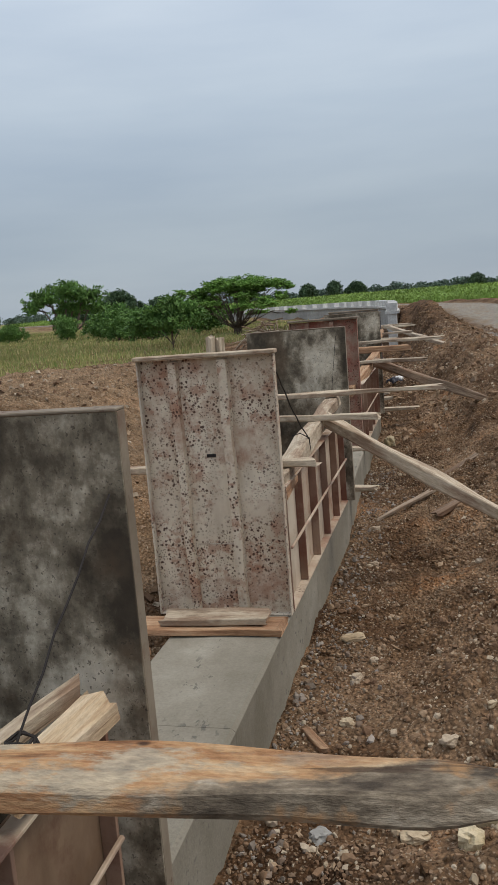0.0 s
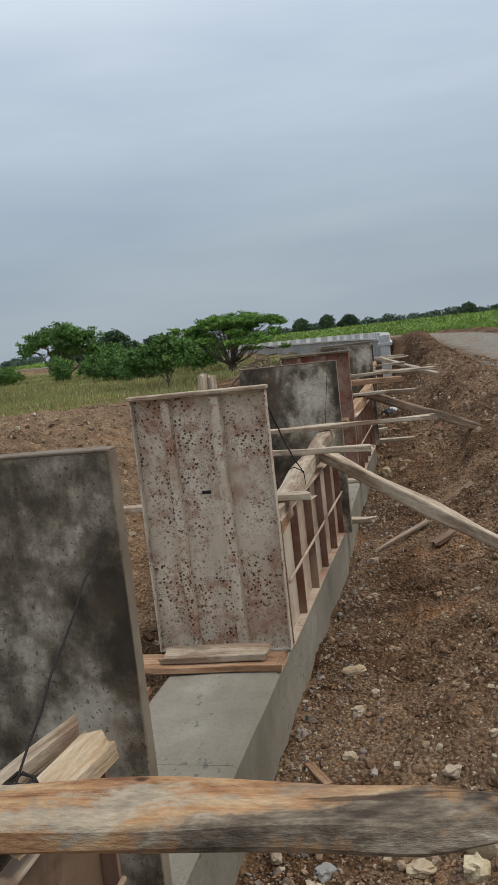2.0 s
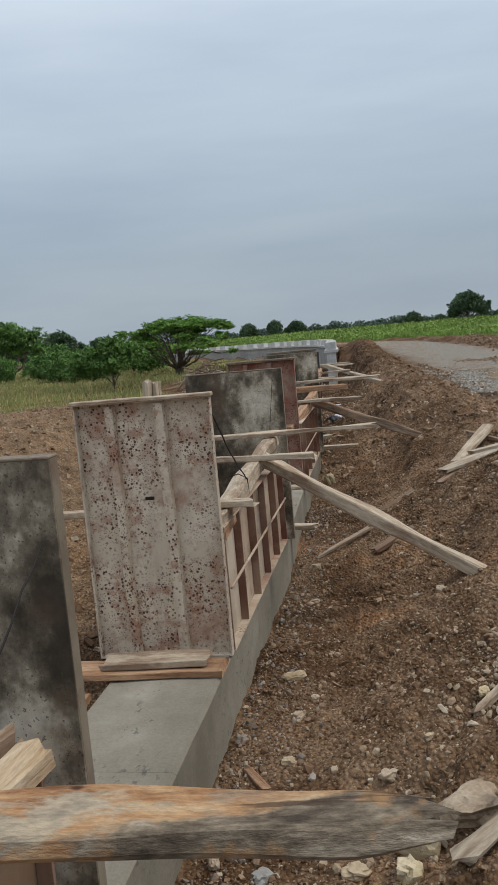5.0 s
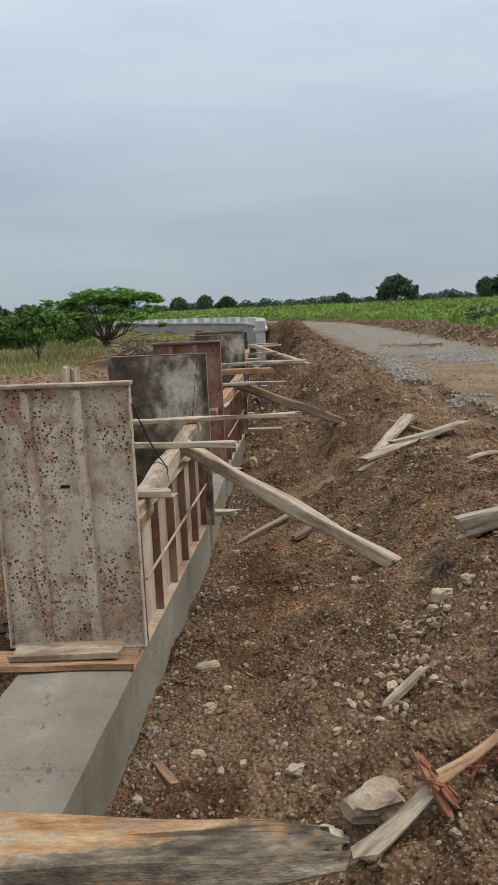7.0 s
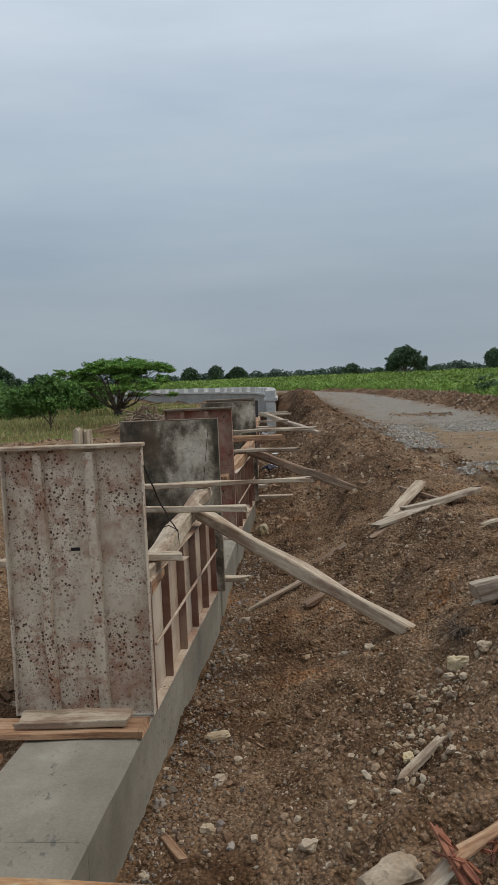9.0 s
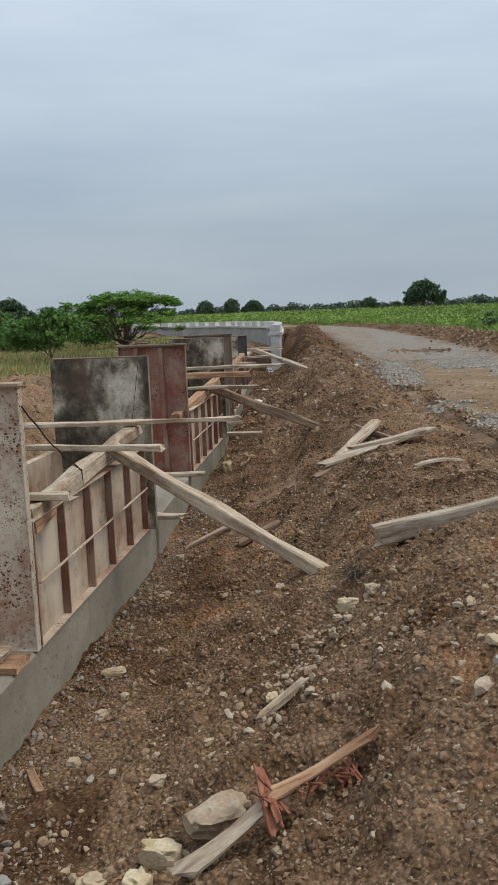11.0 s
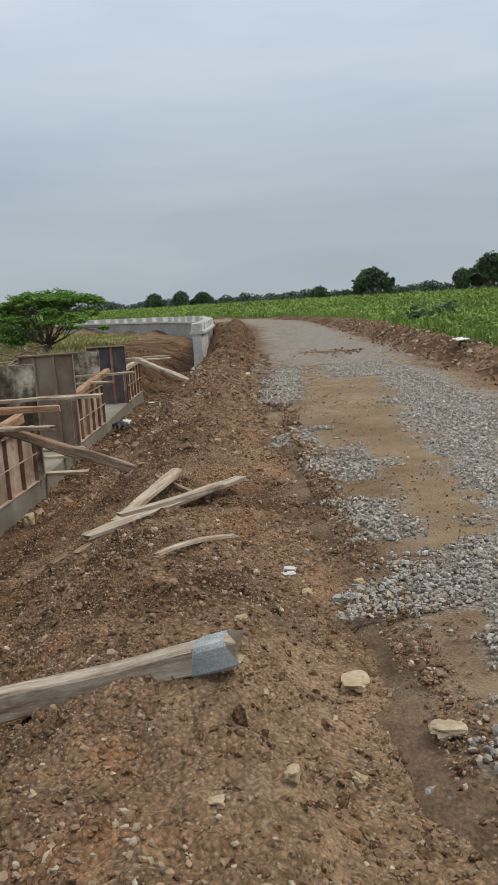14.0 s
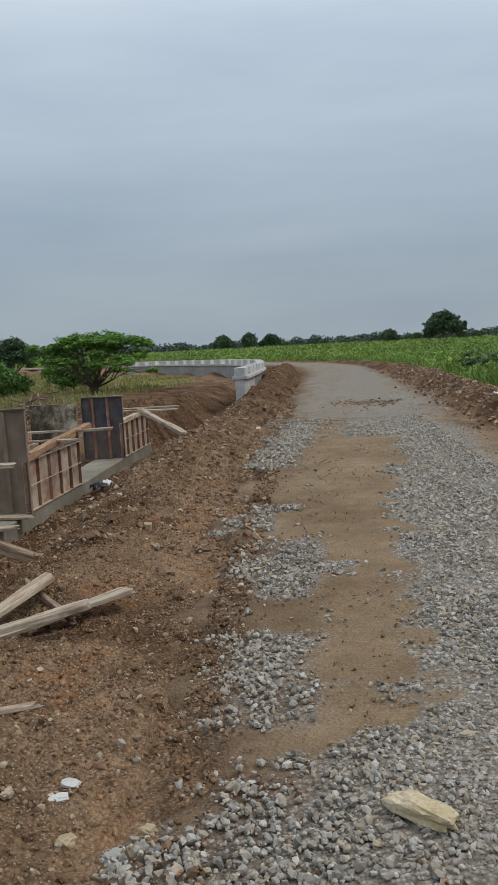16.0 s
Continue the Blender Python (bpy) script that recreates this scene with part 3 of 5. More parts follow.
def box(x0, x1, y0, y1, z0, z1, bevel=0.003, bm=None):
    bm = bm or bmesh.new()
    made = bmesh.ops.create_cube(bm, size=1, matrix=Matrix.Translation(((x0 + x1) / 2, (y0 + y1) / 2, (z0 + z1) / 2)) @ Matrix.Diagonal((x1 - x0, y1 - y0, z1 - z0, 1)))
    if bevel:
        edges = list({e for v in made["verts"] for e in v.link_edges})
        bmesh.ops.bevel(bm, geom=edges, offset=bevel, segments=1, affect="EDGES")
    return bm


def timber_mesh(length, w, h, seed=0, taper=1.0, rough=0.006, bow=0.0, splinter=0.04, round_=0.12, tip=0.0):
    """A sawn, uneven length of wood along x, its middle at 0, with ragged ends."""
    bm = bmesh.new()
    n_ = max(6, int(length / 0.035))
    rng = random.Random(seed)
    b = min(w, h) * round_
    ring = [(-w / 2 + b, -h / 2), (w / 2 - b, -h / 2), (w / 2, -h / 2 + b), (w / 2, h / 2 - b), (w / 2 - b, h / 2), (0, h / 2), (-w / 2 + b, h / 2), (-w / 2, h / 2 - b), (-w / 2, -h / 2 + b)]
    ends = [[rng.uniform(-splinter, splinter) for _ in ring] for _ in range(2)]
    rows = []
    for i in range(n_ + 1):
        u = i / n_
        k = 1 + (taper - 1) * u
        if tip:
            k *= 1 - 0.38 * max(0.0, 1 - (1 - u) * length / tip) ** 1.3
        row = []
        for j, (a, c) in enumerate(ring):
            x = (u - 0.5) * length
            if i == 0:
                x += ends[0][j]
            elif i == n_:
                x += ends[1][j]
            d = Vector((x * 3 + seed * 7, a * 12, c * 12))
            row.append(bm.verts.new((x, a * k + rough * noise.noise(d) * 2, c * k + rough * noise.noise(d + Vector((9, 0, 0))) * 2 + bow * math.sin(u * math.pi))))
        rows.append(row)
    m_ = len(ring)
    for i in range(n_):
        for j in range(m_):
            bm.faces.new((rows[i][j], rows[i + 1][j], rows[i + 1][(j + 1) % m_], rows[i][(j + 1) % m_]))
    bm.faces.new(rows[0][::1])
    bm.faces.new(rows[-1][::-1])
    bmesh.ops.recalc_face_normals(bm, faces=bm.faces)
    return bm


def along(p0, p1, roll=0.0):
    """The pose that lays x from p0 to p1."""
    p0, p1 = Vector(p0), Vector(p1)
    x = (p1 - p0).normalized()
    y = Vector((0, 0, 1)).cross(x)
    y = y.normalized() if y.length > 1e-4 else Vector((0, 1, 0))
    z = x.cross(y)
    m = Matrix((x, y, z)).transposed().to_4x4()
    m.translation = (p0 + p1) / 2
    return m @ pose(0, 0, 0, roll)


def timber(name, p0, p1, w, h, material, label, category="plank", roll=0.0, group="", **shape):
    ob = part(name, timber_mesh((Vector(p1) - Vector(p0)).length, w, h, **shape), material)
    ob.matrix_world = along(p0, p1, roll)
    return tagged(ob, label, category, group)


def rock_mesh(size, seed, subdiv=3, jag=0.62):
    bm = bmesh.new()
    bmesh.ops.create_icosphere(bm, subdivisions=subdiv, radius=1.0)
    off = Vector((seed * 3.7, seed * 1.3, seed * 2.1))
    for v in bm.verts:
        d = 1 + jag * noise.noise(v.co * 1.1 + off) + jag * 0.5 * noise.noise(v.co * 2.7 + off)
        v.co = v.co * d
        for ax, lim in ((0, 0.95), (1, 0.86), (2, 0.72)):
            v.co[ax] = max(-lim, min(lim, v.co[ax])) + 0.07 * noise.noise(v.co * 4 + off)
        v.co = Vector((v.co.x * size[0], v.co.y * size[1], v.co.z * size[2]))
    return bm


def rock(x, y, size, material, label, seed, sink=0.3, z=None, turn=0.0):
    ob = part("rock", rock_mesh(size, seed), material)
    zz = height(x, y) if z is None else z
    ob.matrix_world = pose(x, y, zz + size[2] * (0.62 - sink), 0, 0, turn)
    return tagged(ob, label, "rock", "loose rocks on the soil")


def wire(name, pts, radius, material, label, category="wire"):
    cu = bpy.data.curves.new(name, "CURVE")
    cu.dimensions, cu.bevel_depth, cu.bevel_resolution = "3D", radius, 1
    sp = cu.splines.new("POLY")
    sp.points.add(len(pts) - 1)
    for p, q in zip(sp.points, pts):
        p.co = (*q, 1)
    cu.materials.append(material)
    tmp = bpy.data.objects.new("tmp", cu)
    me = bpy.data.meshes.new_from_object(tmp)
    bpy.data.objects.remove(tmp)
    me.name = name
    return tagged(new(name, me), label, category)


# ---- the strip footing ----
TOP = 0.41
footing = tagged(new("concrete_footing"), "fresh grey concrete strip footing with cast joints", "footing", kind="structure")


def footing_part(y0, y1):
    bm = bmesh.new()
    n_ = max(2, int((y1 - y0) / 0.12))
    rows = []
    for i in range(n_ + 1):
        y = y0 + (y1 - y0) * i / n_
        w = float(wall_x(y))
        j = 0.004 * noise.noise(Vector((y * 4, 0, 0)))
        prof = [(w + 0.01, -0.45), (w + j, 0.15), (w + j, TOP - 0.012), (w - 0.014, TOP + 0.003 * noise.noise(Vector((y * 7, 3, 0)))), (w - 0.16, TOP + 0.006 * noise.noise(Vector((y * 5, 6, 0)))), (w - 0.32, TOP + 0.006 * noise.noise(Vector((y * 5, 9, 0)))), (w - 0.465, TOP - 0.004), (w - 0.48, TOP - 0.02), (w - 0.48, -0.45)]
        rows.append([bm.verts.new((a, y, b)) for a, b in prof])
    for i in range(n_):
        for j in range(8):
            bm.faces.new((rows[i][j], rows[i][j + 1], rows[i + 1][j + 1], rows[i + 1][j]))
    bm.faces.new(rows[0][::-1])
    bm.faces.new(rows[-1])
    bmesh.ops.recalc_face_normals(bm, faces=bm.faces)
    return part("footing_segment", bm, CONCRETE, footing)


joints = [-1.6, 0.9, 2.42, 4.1, 5.75, 7.5, 9.3, 11.2, 12.9, 14.6, 16.3, 18.1]
for a_, b_ in zip(joints, joints[1:]):
    footing_part(a_, b_ - 0.002)


# ---- form panels across the footing ----
def ribbed_panel(y, xr, zt, lean, sheet_mat, rib_mat, flange_mat, label, wide=0.6, z0=TOP, turn=0.0):
    """A steel form seen from its ribbed back: sheet, edge flanges, two ribs, top rail."""
    h = zt - z0
    thing = tagged(new("form_panel"), label, "formwork panel", "form panels across the footing")
    part("sheet", box(0, wide, 0.036, 0.042, 0.004, h - 0.004, 0), sheet_mat, thing)
    for nm, x0 in (("side_flange", 0.0), ("side_flange", wide - 0.007)):
        part(nm, box(x0, x0 + 0.007, 0.0, 0.0355, 0, h, 0.0015), flange_mat, thing)
    part("top_rail", box(-0.01, wide + 0.01, -0.014, 0.044, h, h + 0.018, 0.004), PINE if flange_mat is RUSTY_FLANGE else EDGE_STEEL, thing, "pale worn top rail")
    part("bottom_flange", box(0.008, wide - 0.008, 0.002, 0.0355, 0.0, 0.006, 0.001), flange_mat, thing)
    for fx, wd in ((0.27, 0.042), (0.635, 0.046)):
        bm = bmesh.new()
        prof = [(-wd / 2, 0.0355), (-wd / 2 + 0.004, 0.004), (wd / 2 - 0.004, 0.004), (wd / 2, 0.0355)]
        n_ = 14
        rows = []
        for i in range(n_ + 1):
            z = 0.012 + (h - 0.024) * i / n_
            b = 0.005 * noise.noise(Vector((z * 5, fx * 9, y)))
            rows.append([bm.verts.new((wide * fx + a + b + 0.012 * (0.5 - i / n_), d, z)) for a, d in prof])
        for i in range(n_):
            for j in range(3):
                bm.faces.new((rows[i][j], rows[i][j + 1], rows[i + 1][j + 1], rows[i + 1][j]))
        bm.faces.new(rows[0])
        bm.faces.new(rows[-1][::-1])
        bmesh.ops.recalc_face_normals(bm, faces=bm.faces)
        part("rib", bm, rib_mat, thing)
    thing.matrix_world = pose(xr - wide, y, z0, lean, 0, turn)
    return thing


def flat_panel(y, xr, zt, lean, label, wide=0.62, z0=TOP, turn=0.0, thick=0.045):
    """A dark form with its smooth face towards the walker."""
    h = zt - z0
    thing = tagged(new("form_panel"), label, "formwork panel", "form panels across the footing")
    bm = box(0, wide, 0, 0.006, 0, h, 0.001)
    part("sheet", bm, DARK, thing)
    part("side_flange", box(wide - 0.008, wide, 0.0065, thick, 0, h, 0.001), EDGE_STEEL, thing, "worn pale steel edge")
    part("side_flange", box(0, 0.008, 0.0065, thick, 0, h, 0.001), EDGE_STEEL, thing, "worn pale steel edge")
    part("top_rail", box(0, wide, -0.002, thick + 0.002, h, h + 0.007, 0.002), EDGE_STEEL, thing, "worn pale steel edge")
    for fx in (0.33, 0.66):
        part("rib", box(wide * fx - 0.02, wide * fx + 0.02, 0.0065, thick, 0.01, h - 0.01, 0.002), RIB_STEEL, thing)
    thing.matrix_world = pose(xr - wide, y, z0, lean, 0, turn)
    return thing


panel_near = flat_panel(1.53, -0.575, 1.56, 0.0, "dark oiled form panel with cement stains, upright on footing", wide=0.66)
panel_a = ribbed_panel(3.38, -0.652, 1.54, 0.0, RUSTY_PALE, RUSTY_PALE, RUSTY_FLANGE, "pale cement-stained steel panel with rust pits and ribs", wide=0.6)
# slot: a raised black block puts the shade of its opening on the sheet
for nm_, slot_, lab_ in (("slot", (0.272, 0.312, 0.031, 0.0355, 0.70, 0.714), "black block for the shade in an open slot"), ("weld_seam", (0.20, 0.36, 0.0325, 0.0355, 0.312, 0.318), "thin raised weld seam")):
    ob = part(nm_, box(*slot_, 0.001), WIRE if nm_ == "slot" else RUSTY_FLANGE, panel_a, lab_)
panel_b = flat_panel(5.42, -0.605, 1.55, 0.0, "dark blotched form panel upright on grey footing", wide=0.65)
panel_c = ribbed_panel(7.35, -0.735, 1.55, 0.0, RUSTY_RED, RUSTY_RED, RUSTY_RED, "red-brown rusty ribbed steel panel on the footing", turn=1)
panel_d = flat_panel(9.45, -0.71, 1.55, 0.0, "dark form panel with drip stains on the footing", turn=2)
panel_e = ribbed_panel(11.5, -0.90, 1.53, 0.0, RUSTY_BROWN, RUSTY_BROWN, RUSTY_BROWN, "brown ribbed form panel standing on the footing", wide=0.66, turn=3)
panel_f = flat_panel(13.5, -1.08, 1.45, 0.0, "dark weathered form panel on the footing", turn=4)
panel_g = ribbed_panel(15.9, -1.22, 1.40, 0.0, RUSTY_BLUE, RUSTY_RED, RUSTY_BLUE, "dark blue and rust stained ribbed form panel", wide=0.66, turn=5)


# ---- low side forms ----
def side_form(y0, y1, face, top, label, outward=1, ribs=5, skin=None):
    thing = tagged(new("side_form"), label, "formwork panel", "low side forms along the footing")
    ln, h, s = y1 - y0, top - TOP, outward
    def slab(a, b, c, d, e, f, bv=0.001):
        return box(min(a * s, b * s), max(a * s, b * s), c, d, e, f, bv)
    part("sheet", slab(-0.048, -0.042, 0, ln, 0, h), skin or SIDE_STEEL, thing)
    part("bottom_flange", slab(-0.0415, 0.0, 0, ln, 0, 0.008), SIDE_STEEL, thing)
    part("top_flange", slab(-0.0415, 0.0, 0, ln, h - 0.008, h), SIDE_STEEL, thing)
    for i in range(ribs + 1):
        y = 0.001 + (ln - 0.014) * i / ribs
        part("rib", slab(-0.0415, -0.002 - 0.003 * (i % 2), y, y + 0.012, 0.009, h - 0.009), RIB_STEEL, thing, "dark rusty rib")
    part("rod", slab(-0.001, 0.011, 0.01, ln - 0.01, h * 0.5, h * 0.5 + 0.012, 0.003), SIDE_STEEL, thing)
    a = math.degrees(math.atan2(-(float(wall_x(y1)) - float(wall_x(y0))), ln))
    thing.matrix_world = pose(face, y0, TOP, 0, 0, a)
    return thing


FORMS = ((-0.45, 1.5, 0.93), (3.43, 5.40, 0.97), (7.41, 9.43, 0.97), (11.56, 13.48, 0.97), (15.96, 17.9, 0.97))
for y0, y1, tz in FORMS:
    x0 = float(wall_x(y0))
    side_form(y0, y1, x0 + 0.012, tz, "cement-splashed low steel side form with dark ribs", skin=NEAR_SKIN if y0 < 0 else None)
    side_form(y0, y1, x0 - 0.60, tz, "cement-splashed low steel side form behind the footing", -1, skin=NEAR_SKIN if y0 < 0 else None)

# ---- timbers of the form boxes ----
timber("timber_beam", (-0.70, 3.50, 0.975), (-0.70, 5.36, 1.09), 0.085, 0.075, PINE, "pale rough timber laid along the side form", "timber", group="box timbers", seed=3, rough=0.008)
timber("timber_block", (-0.69, 3.47, 0.93), (-0.69, 3.72, 0.95), 0.075, 0.055, ORANGE, "sawn orange timber block end", "timber", seed=4, splinter=0.005, round_=0.07)
timber("plank", (-1.52, 3.54, 1.035), (-0.55, 3.62, 1.035), 0.10, 0.03, PINE, "pale short plank across the form box", group="cross planks", seed=5)
timber("plank", (-1.36, 4.66, 1.09), (-0.36, 4.58, 1.09), 0.08, 0.035, PINE, "pale rough plank across the form box", group="cross planks", seed=6)
timber("plank", (-1.38, 5.22, 1.145), (-0.02, 5.30, 1.15), 0.07, 0.03, PINE, "long pale plank across the form box", group="cross planks", seed=7)
timber("plank", (-0.95, 5.72, TOP + 0.017), (-0.48, 5.70, TOP + 0.017), 0.10, 0.03, PINE, "pale plank end on the footing", seed=8)
timber("timber_brace", (-0.64, 4.70, 1.05), (0.53, 4.58, 0.37), 0.095, 0.07, PINE, "grey weathered timber prop leaning from form to soil", "brace", group="timber props", seed=9, rough=0.008)

timber("timber_beam", (-0.83, 7.25, 0.92), (-0.73, 9.0, 1.10), 0.09, 0.085, ORANGE, "orange sawn timber laid on the side form", "timber", group="box timbers", seed=13, splinter=0.005, round_=0.07)
timber("plank", (-1.40, 8.35, 1.09), (-0.20, 8.30, 1.09), 0.10, 0.03, PINE, "pale plank across the form box", group="cross planks", seed=14)
timber("plank", (-1.42, 9.05, 1.16), (-0.40, 9.10, 1.16), 0.09, 0.06, ORANGE, "brown plank across the form box", group="cross planks", seed=15)
timber("plank", (-1.42, 9.30, 1.22), (-0.05, 9.36, 1.235), 0.09, 0.03, PINE, "long pale plank across the form box", group="cross planks", seed=16)
timber("plank", (-1.30, 7.18, TOP + 0.018), (-0.62, 7.26, TOP + 0.018), 0.10, 0.03, PINE, "pale plank on the footing at a panel foot", seed=17)
timber("plank", (-0.95, 9.72, TOP + 0.017), (-0.36, 9.72, TOP + 0.017), 0.12, 0.03, PINE, "pale plank end lying on the footing", seed=18)
timber("timber_brace", (-0.70, 8.45, 1.07), (0.55, 8.82, 0.53), 0.10, 0.08, BARK, "dark round timber prop leaning on the soil bank", "brace", group="timber props", seed=19, rough=0.012)

timber("timber_beam", (-0.98, 11.62, 1.0), (-1.06, 13.9, 1.13), 0.09, 0.08, ORANGE, "orange timber laid along the side form", "timber", group="box timbers", seed=23)
timber("plank", (-1.62, 12.5, 1.08), (-0.72, 12.62, 1.08), 0.09, 0.03, PINE, "pale plank across the form box", group="cross planks", seed=24)
timber("plank", (-1.62, 13.2, 1.13), (-0.55, 13.35, 1.13), 0.09, 0.03, PINE, "pale plank across the form box", group="cross planks", seed=25)
timber("plank", (-1.45, 11.2, TOP + 0.018), (-0.80, 11.25, TOP + 0.018), 0.13, 0.03, PINE, "pale plank on the footing at a panel foot", seed=26)
timber("plank", (-1.35, 10.7, TOP + 0.018), (-0.72, 10.72, TOP + 0.018), 0.12, 0.03, PINE, "grey plank lying across the footing", seed=27)
timber("timber_beam", (-1.30, 16.05, 0.99), (-1.38, 17.85, 1.02), 0.09, 0.06, PINE, "pale timber laid along the side form", "timber", group="box timbers", seed=33)
timber("plank", (-2.0, 17.2, 1.06), (-0.65, 17.3, 1.07), 0.09, 0.03, PINE, "pale plank across the last form box", group="cross planks", seed=34)
timber("plank", (-2.0, 17.7, 1.07), (-0.75, 17.75, 1.09), 0.09, 0.03, PINE, "pale plank across the last form box", group="cross planks", seed=35)
timber("timber_brace", (-1.2, 16.9, 1.1), (0.12, 15.4, 0.70), 0.10, 0.07, GREYWOOD, "grey timber prop leaning on the soil bank", "brace", group="timber props", seed=36)

# planks at the foot of the pale panel
timber("plank", (-1.34, 3.20, TOP + 0.018), (-0.66, 3.22, TOP + 0.018), 0.15, 0.03, ORANGE, "orange plank lying across the footing", seed=41, splinter=0.02)
timber("plank", (-1.17, 3.22, TOP + 0.052), (-0.72, 3.24, TOP + 0.052), 0.13, 0.03, PINE, "pale plank stacked on an orange plank", seed=42, splinter=0.015)
timber("timber_stick", (-1.2, 3.02, TOP - 0.02), (-1.13, 2.6, TOP + 0.02), 0.06, 0.045, ORANGE, "orange wood offcut beside the footing", "wood offcut", seed=43)
timber("stake", (-0.94, 3.44, TOP), (-0.93, 3.45, 1.62), 0.035, 0.03, PINE, "pale wooden stake tied behind the panel", "stake", seed=44, splinter=0.01)
timber("stake", (-0.90, 3.455, TOP), (-0.895, 3.46, 1.61), 0.025, 0.03, PINE, "pale wooden stake tied behind the panel", "stake", seed=45, splinter=0.01)

# the near box: board across, timber and battens against the dark panel
timber("rough_board", (-1.55, 1.03, 1.06), (0.115, 1.09, 1.085), 0.12, 0.05, BOARD, "thick rough board, orange and grey, with a broken end", "board", seed=51, taper=0.86, rough=0.011, splinter=0.035, round_=0.16, tip=0.10)
timber("timber_beam", (-0.80, 0.05, 0.965), (-0.76, 1.16, 0.975), 0.13, 0.07, PINE, "pale rough timber on the near side form", "timber", group="box timbers", seed=52)
timber("wood_offcut", (-0.675, 1.12, 0.99), (-0.625, 1.43, 1.0), 0.08, 0.05, OFFCUT, "split yellow wood offcut wedged by the panel", "wood offcut", seed=53, splinter=0.03)
timber("batten", (-0.79, 1.06, 1.0), (-0.70, 1.46, 1.01), 0.03, 0.04, PINE, "white-washed wooden batten beside an offcut", "batten", seed=54)

# ---- finished wall beyond ----
wall = tagged(new("retaining_wall"), "pale finished concrete retaining wall with notched top", "wall", kind="structure")


def wall_block(name, y0, y1, out, z0, z1, shift=0.0, material=None):
    bm = bmesh.new()
    n_ = max(1, int((y1 - y0) / 1.5))
    rows = []
    for i in range(n_ + 1):
        y = y0 + (y1 - y0) * i / n_
        x = float(wall_x(y)) + shift
        dx = float(wall_x(y + 0.1) - wall_x(y - 0.1)) / 0.2
        nx, ny = 1 / math.hypot(1, dx), -dx / math.hypot(1, dx)
        rows.append([bm.verts.new((x + nx * a, y + ny * a, b)) for a, b in ((-out, z0), (out, z0), (out, z1), (-out, z1))])
    for i in range(n_):
        for j in range(4):
            bm.faces.new((rows[i][j], rows[i][(j + 1) % 4], rows[i + 1][(j + 1) % 4], rows[i + 1][j]))
    bm.faces.new(rows[0][::-1])
    bm.faces.new(rows[-1])
    bmesh.ops.recalc_face_normals(bm, faces=bm.faces)
    return part(name, bm, material or WHITEWASH, wall)


wall_block("stem", 33.0, 37, 0.17, -0.8, 0.95)
wall_block("stem", 37.003, 76, 0.17, -0.8, 0.95, 0, WALLGREY)
wall_block("cap", 32.95, 76, 0.27, 0.953, 1.06)
yy = 33.0
while yy < 75:
    dxy = math.hypot(1, float(wall_x(yy + 0.5) - wall_x(yy - 0.5)))
    wall_block("parapet_block", yy, yy + 1.15 / dxy, 0.2, 1.063, 1.36)
    yy += 1.9 / dxy
wall_block("footing_segment", 32.6, 76, 0.45, -0.9, -0.45)


# ---- loose timber on the bank ----
def laid(name, a, b, w, h, material, label, category="plank", lift=0.0, **kw):
    """A length of wood that lies on the soil between two places."""
    (ax, ay), (bx, by) = a, b
    za, zb = height(ax, ay), height(bx, by)
    mx, my = (ax + bx) / 2, (ay + by) / 2
    up = max(0.0, height(mx, my) - (za + zb) / 2) + h * 0.35 + lift
    return timber(name, (ax, ay, za + up), (bx, by, zb + up), w, h, material, label, category, **kw)


laid("plank", (0.59, 7.00), (0.93, 7.62), 0.105, 0.026, PINE, "pale split plank lying on the soil bank", seed=61, group="planks on the bank", lift=0.05)
laid("plank", (0.46, 6.68), (1.40, 7.56), 0.11, 0.026, GREYWOOD, "long grey weathered plank lying on the soil bank", seed=62, group="planks on the bank", lift=0.02)
laid("plank", (0.70, 6.70), (1.30, 7.18), 0.085, 0.03, GREYWOOD, "short grey plank under longer planks", seed=63, group="planks on the bank", lift=0.06)
laid("plank", (0.42, 6.55), (0.62, 6.80), 0.06, 0.025, BARK, "broken grey plank end on the soil bank", seed=60, group="planks on the bank", lift=0.02)
laid("plank", (0.74, 7.70), (1.17, 7.30), 0.035, 0.03, BARK, "thin brown batten lying on the soil bank", "batten", seed=64, group="planks on the bank", lift=0.03)
laid("stick", (1.10, 5.66), (1.47, 6.13), 0.024, 0.02, GREYWOOD, "thin dry stick lying on the soil bank", "stick", seed=65, bow=0.02)
bank_beam = laid("timber_beam", (0.80, 4.17), (1.67, 4.02), 0.105, 0.085, GREYWOOD, "pale grey squared timber with a stained end", "timber", seed=66, round_=0.1, rough=0.007, lift=0.005)
BEAM_STAIN = stone("blue_grey_cement_stain", (0.26, 0.29, 0.29), (0.42, 0.45, 0.44), 14)
stained = part("stained_end", timber_mesh(0.13, 0.112, 0.091, seed=67, rough=0.007, splinter=0.03, round_=0.14), BEAM_STAIN, bank_beam, "blue-grey cement-stained end")
stained.matrix_basis = pose(0.385, 0, 0)
laid("plank", (-0.50, 5.88), (-0.12, 6.16), 0.035, 0.02, GREYWOOD, "thin grey lath lying in the trench", "lath", seed=67)
laid("plank", (-0.09, 5.63), (0.17, 5.76), 0.09, 0.03, BARK, "dark brown wood scrap in the trench", "wood scrap", seed=68)
laid("plank", (-0.03, 6.85), (0.23, 6.98), 0.07, 0.03, BARK, "brown weathered wood scrap in the trench", "wood scrap", seed=69)
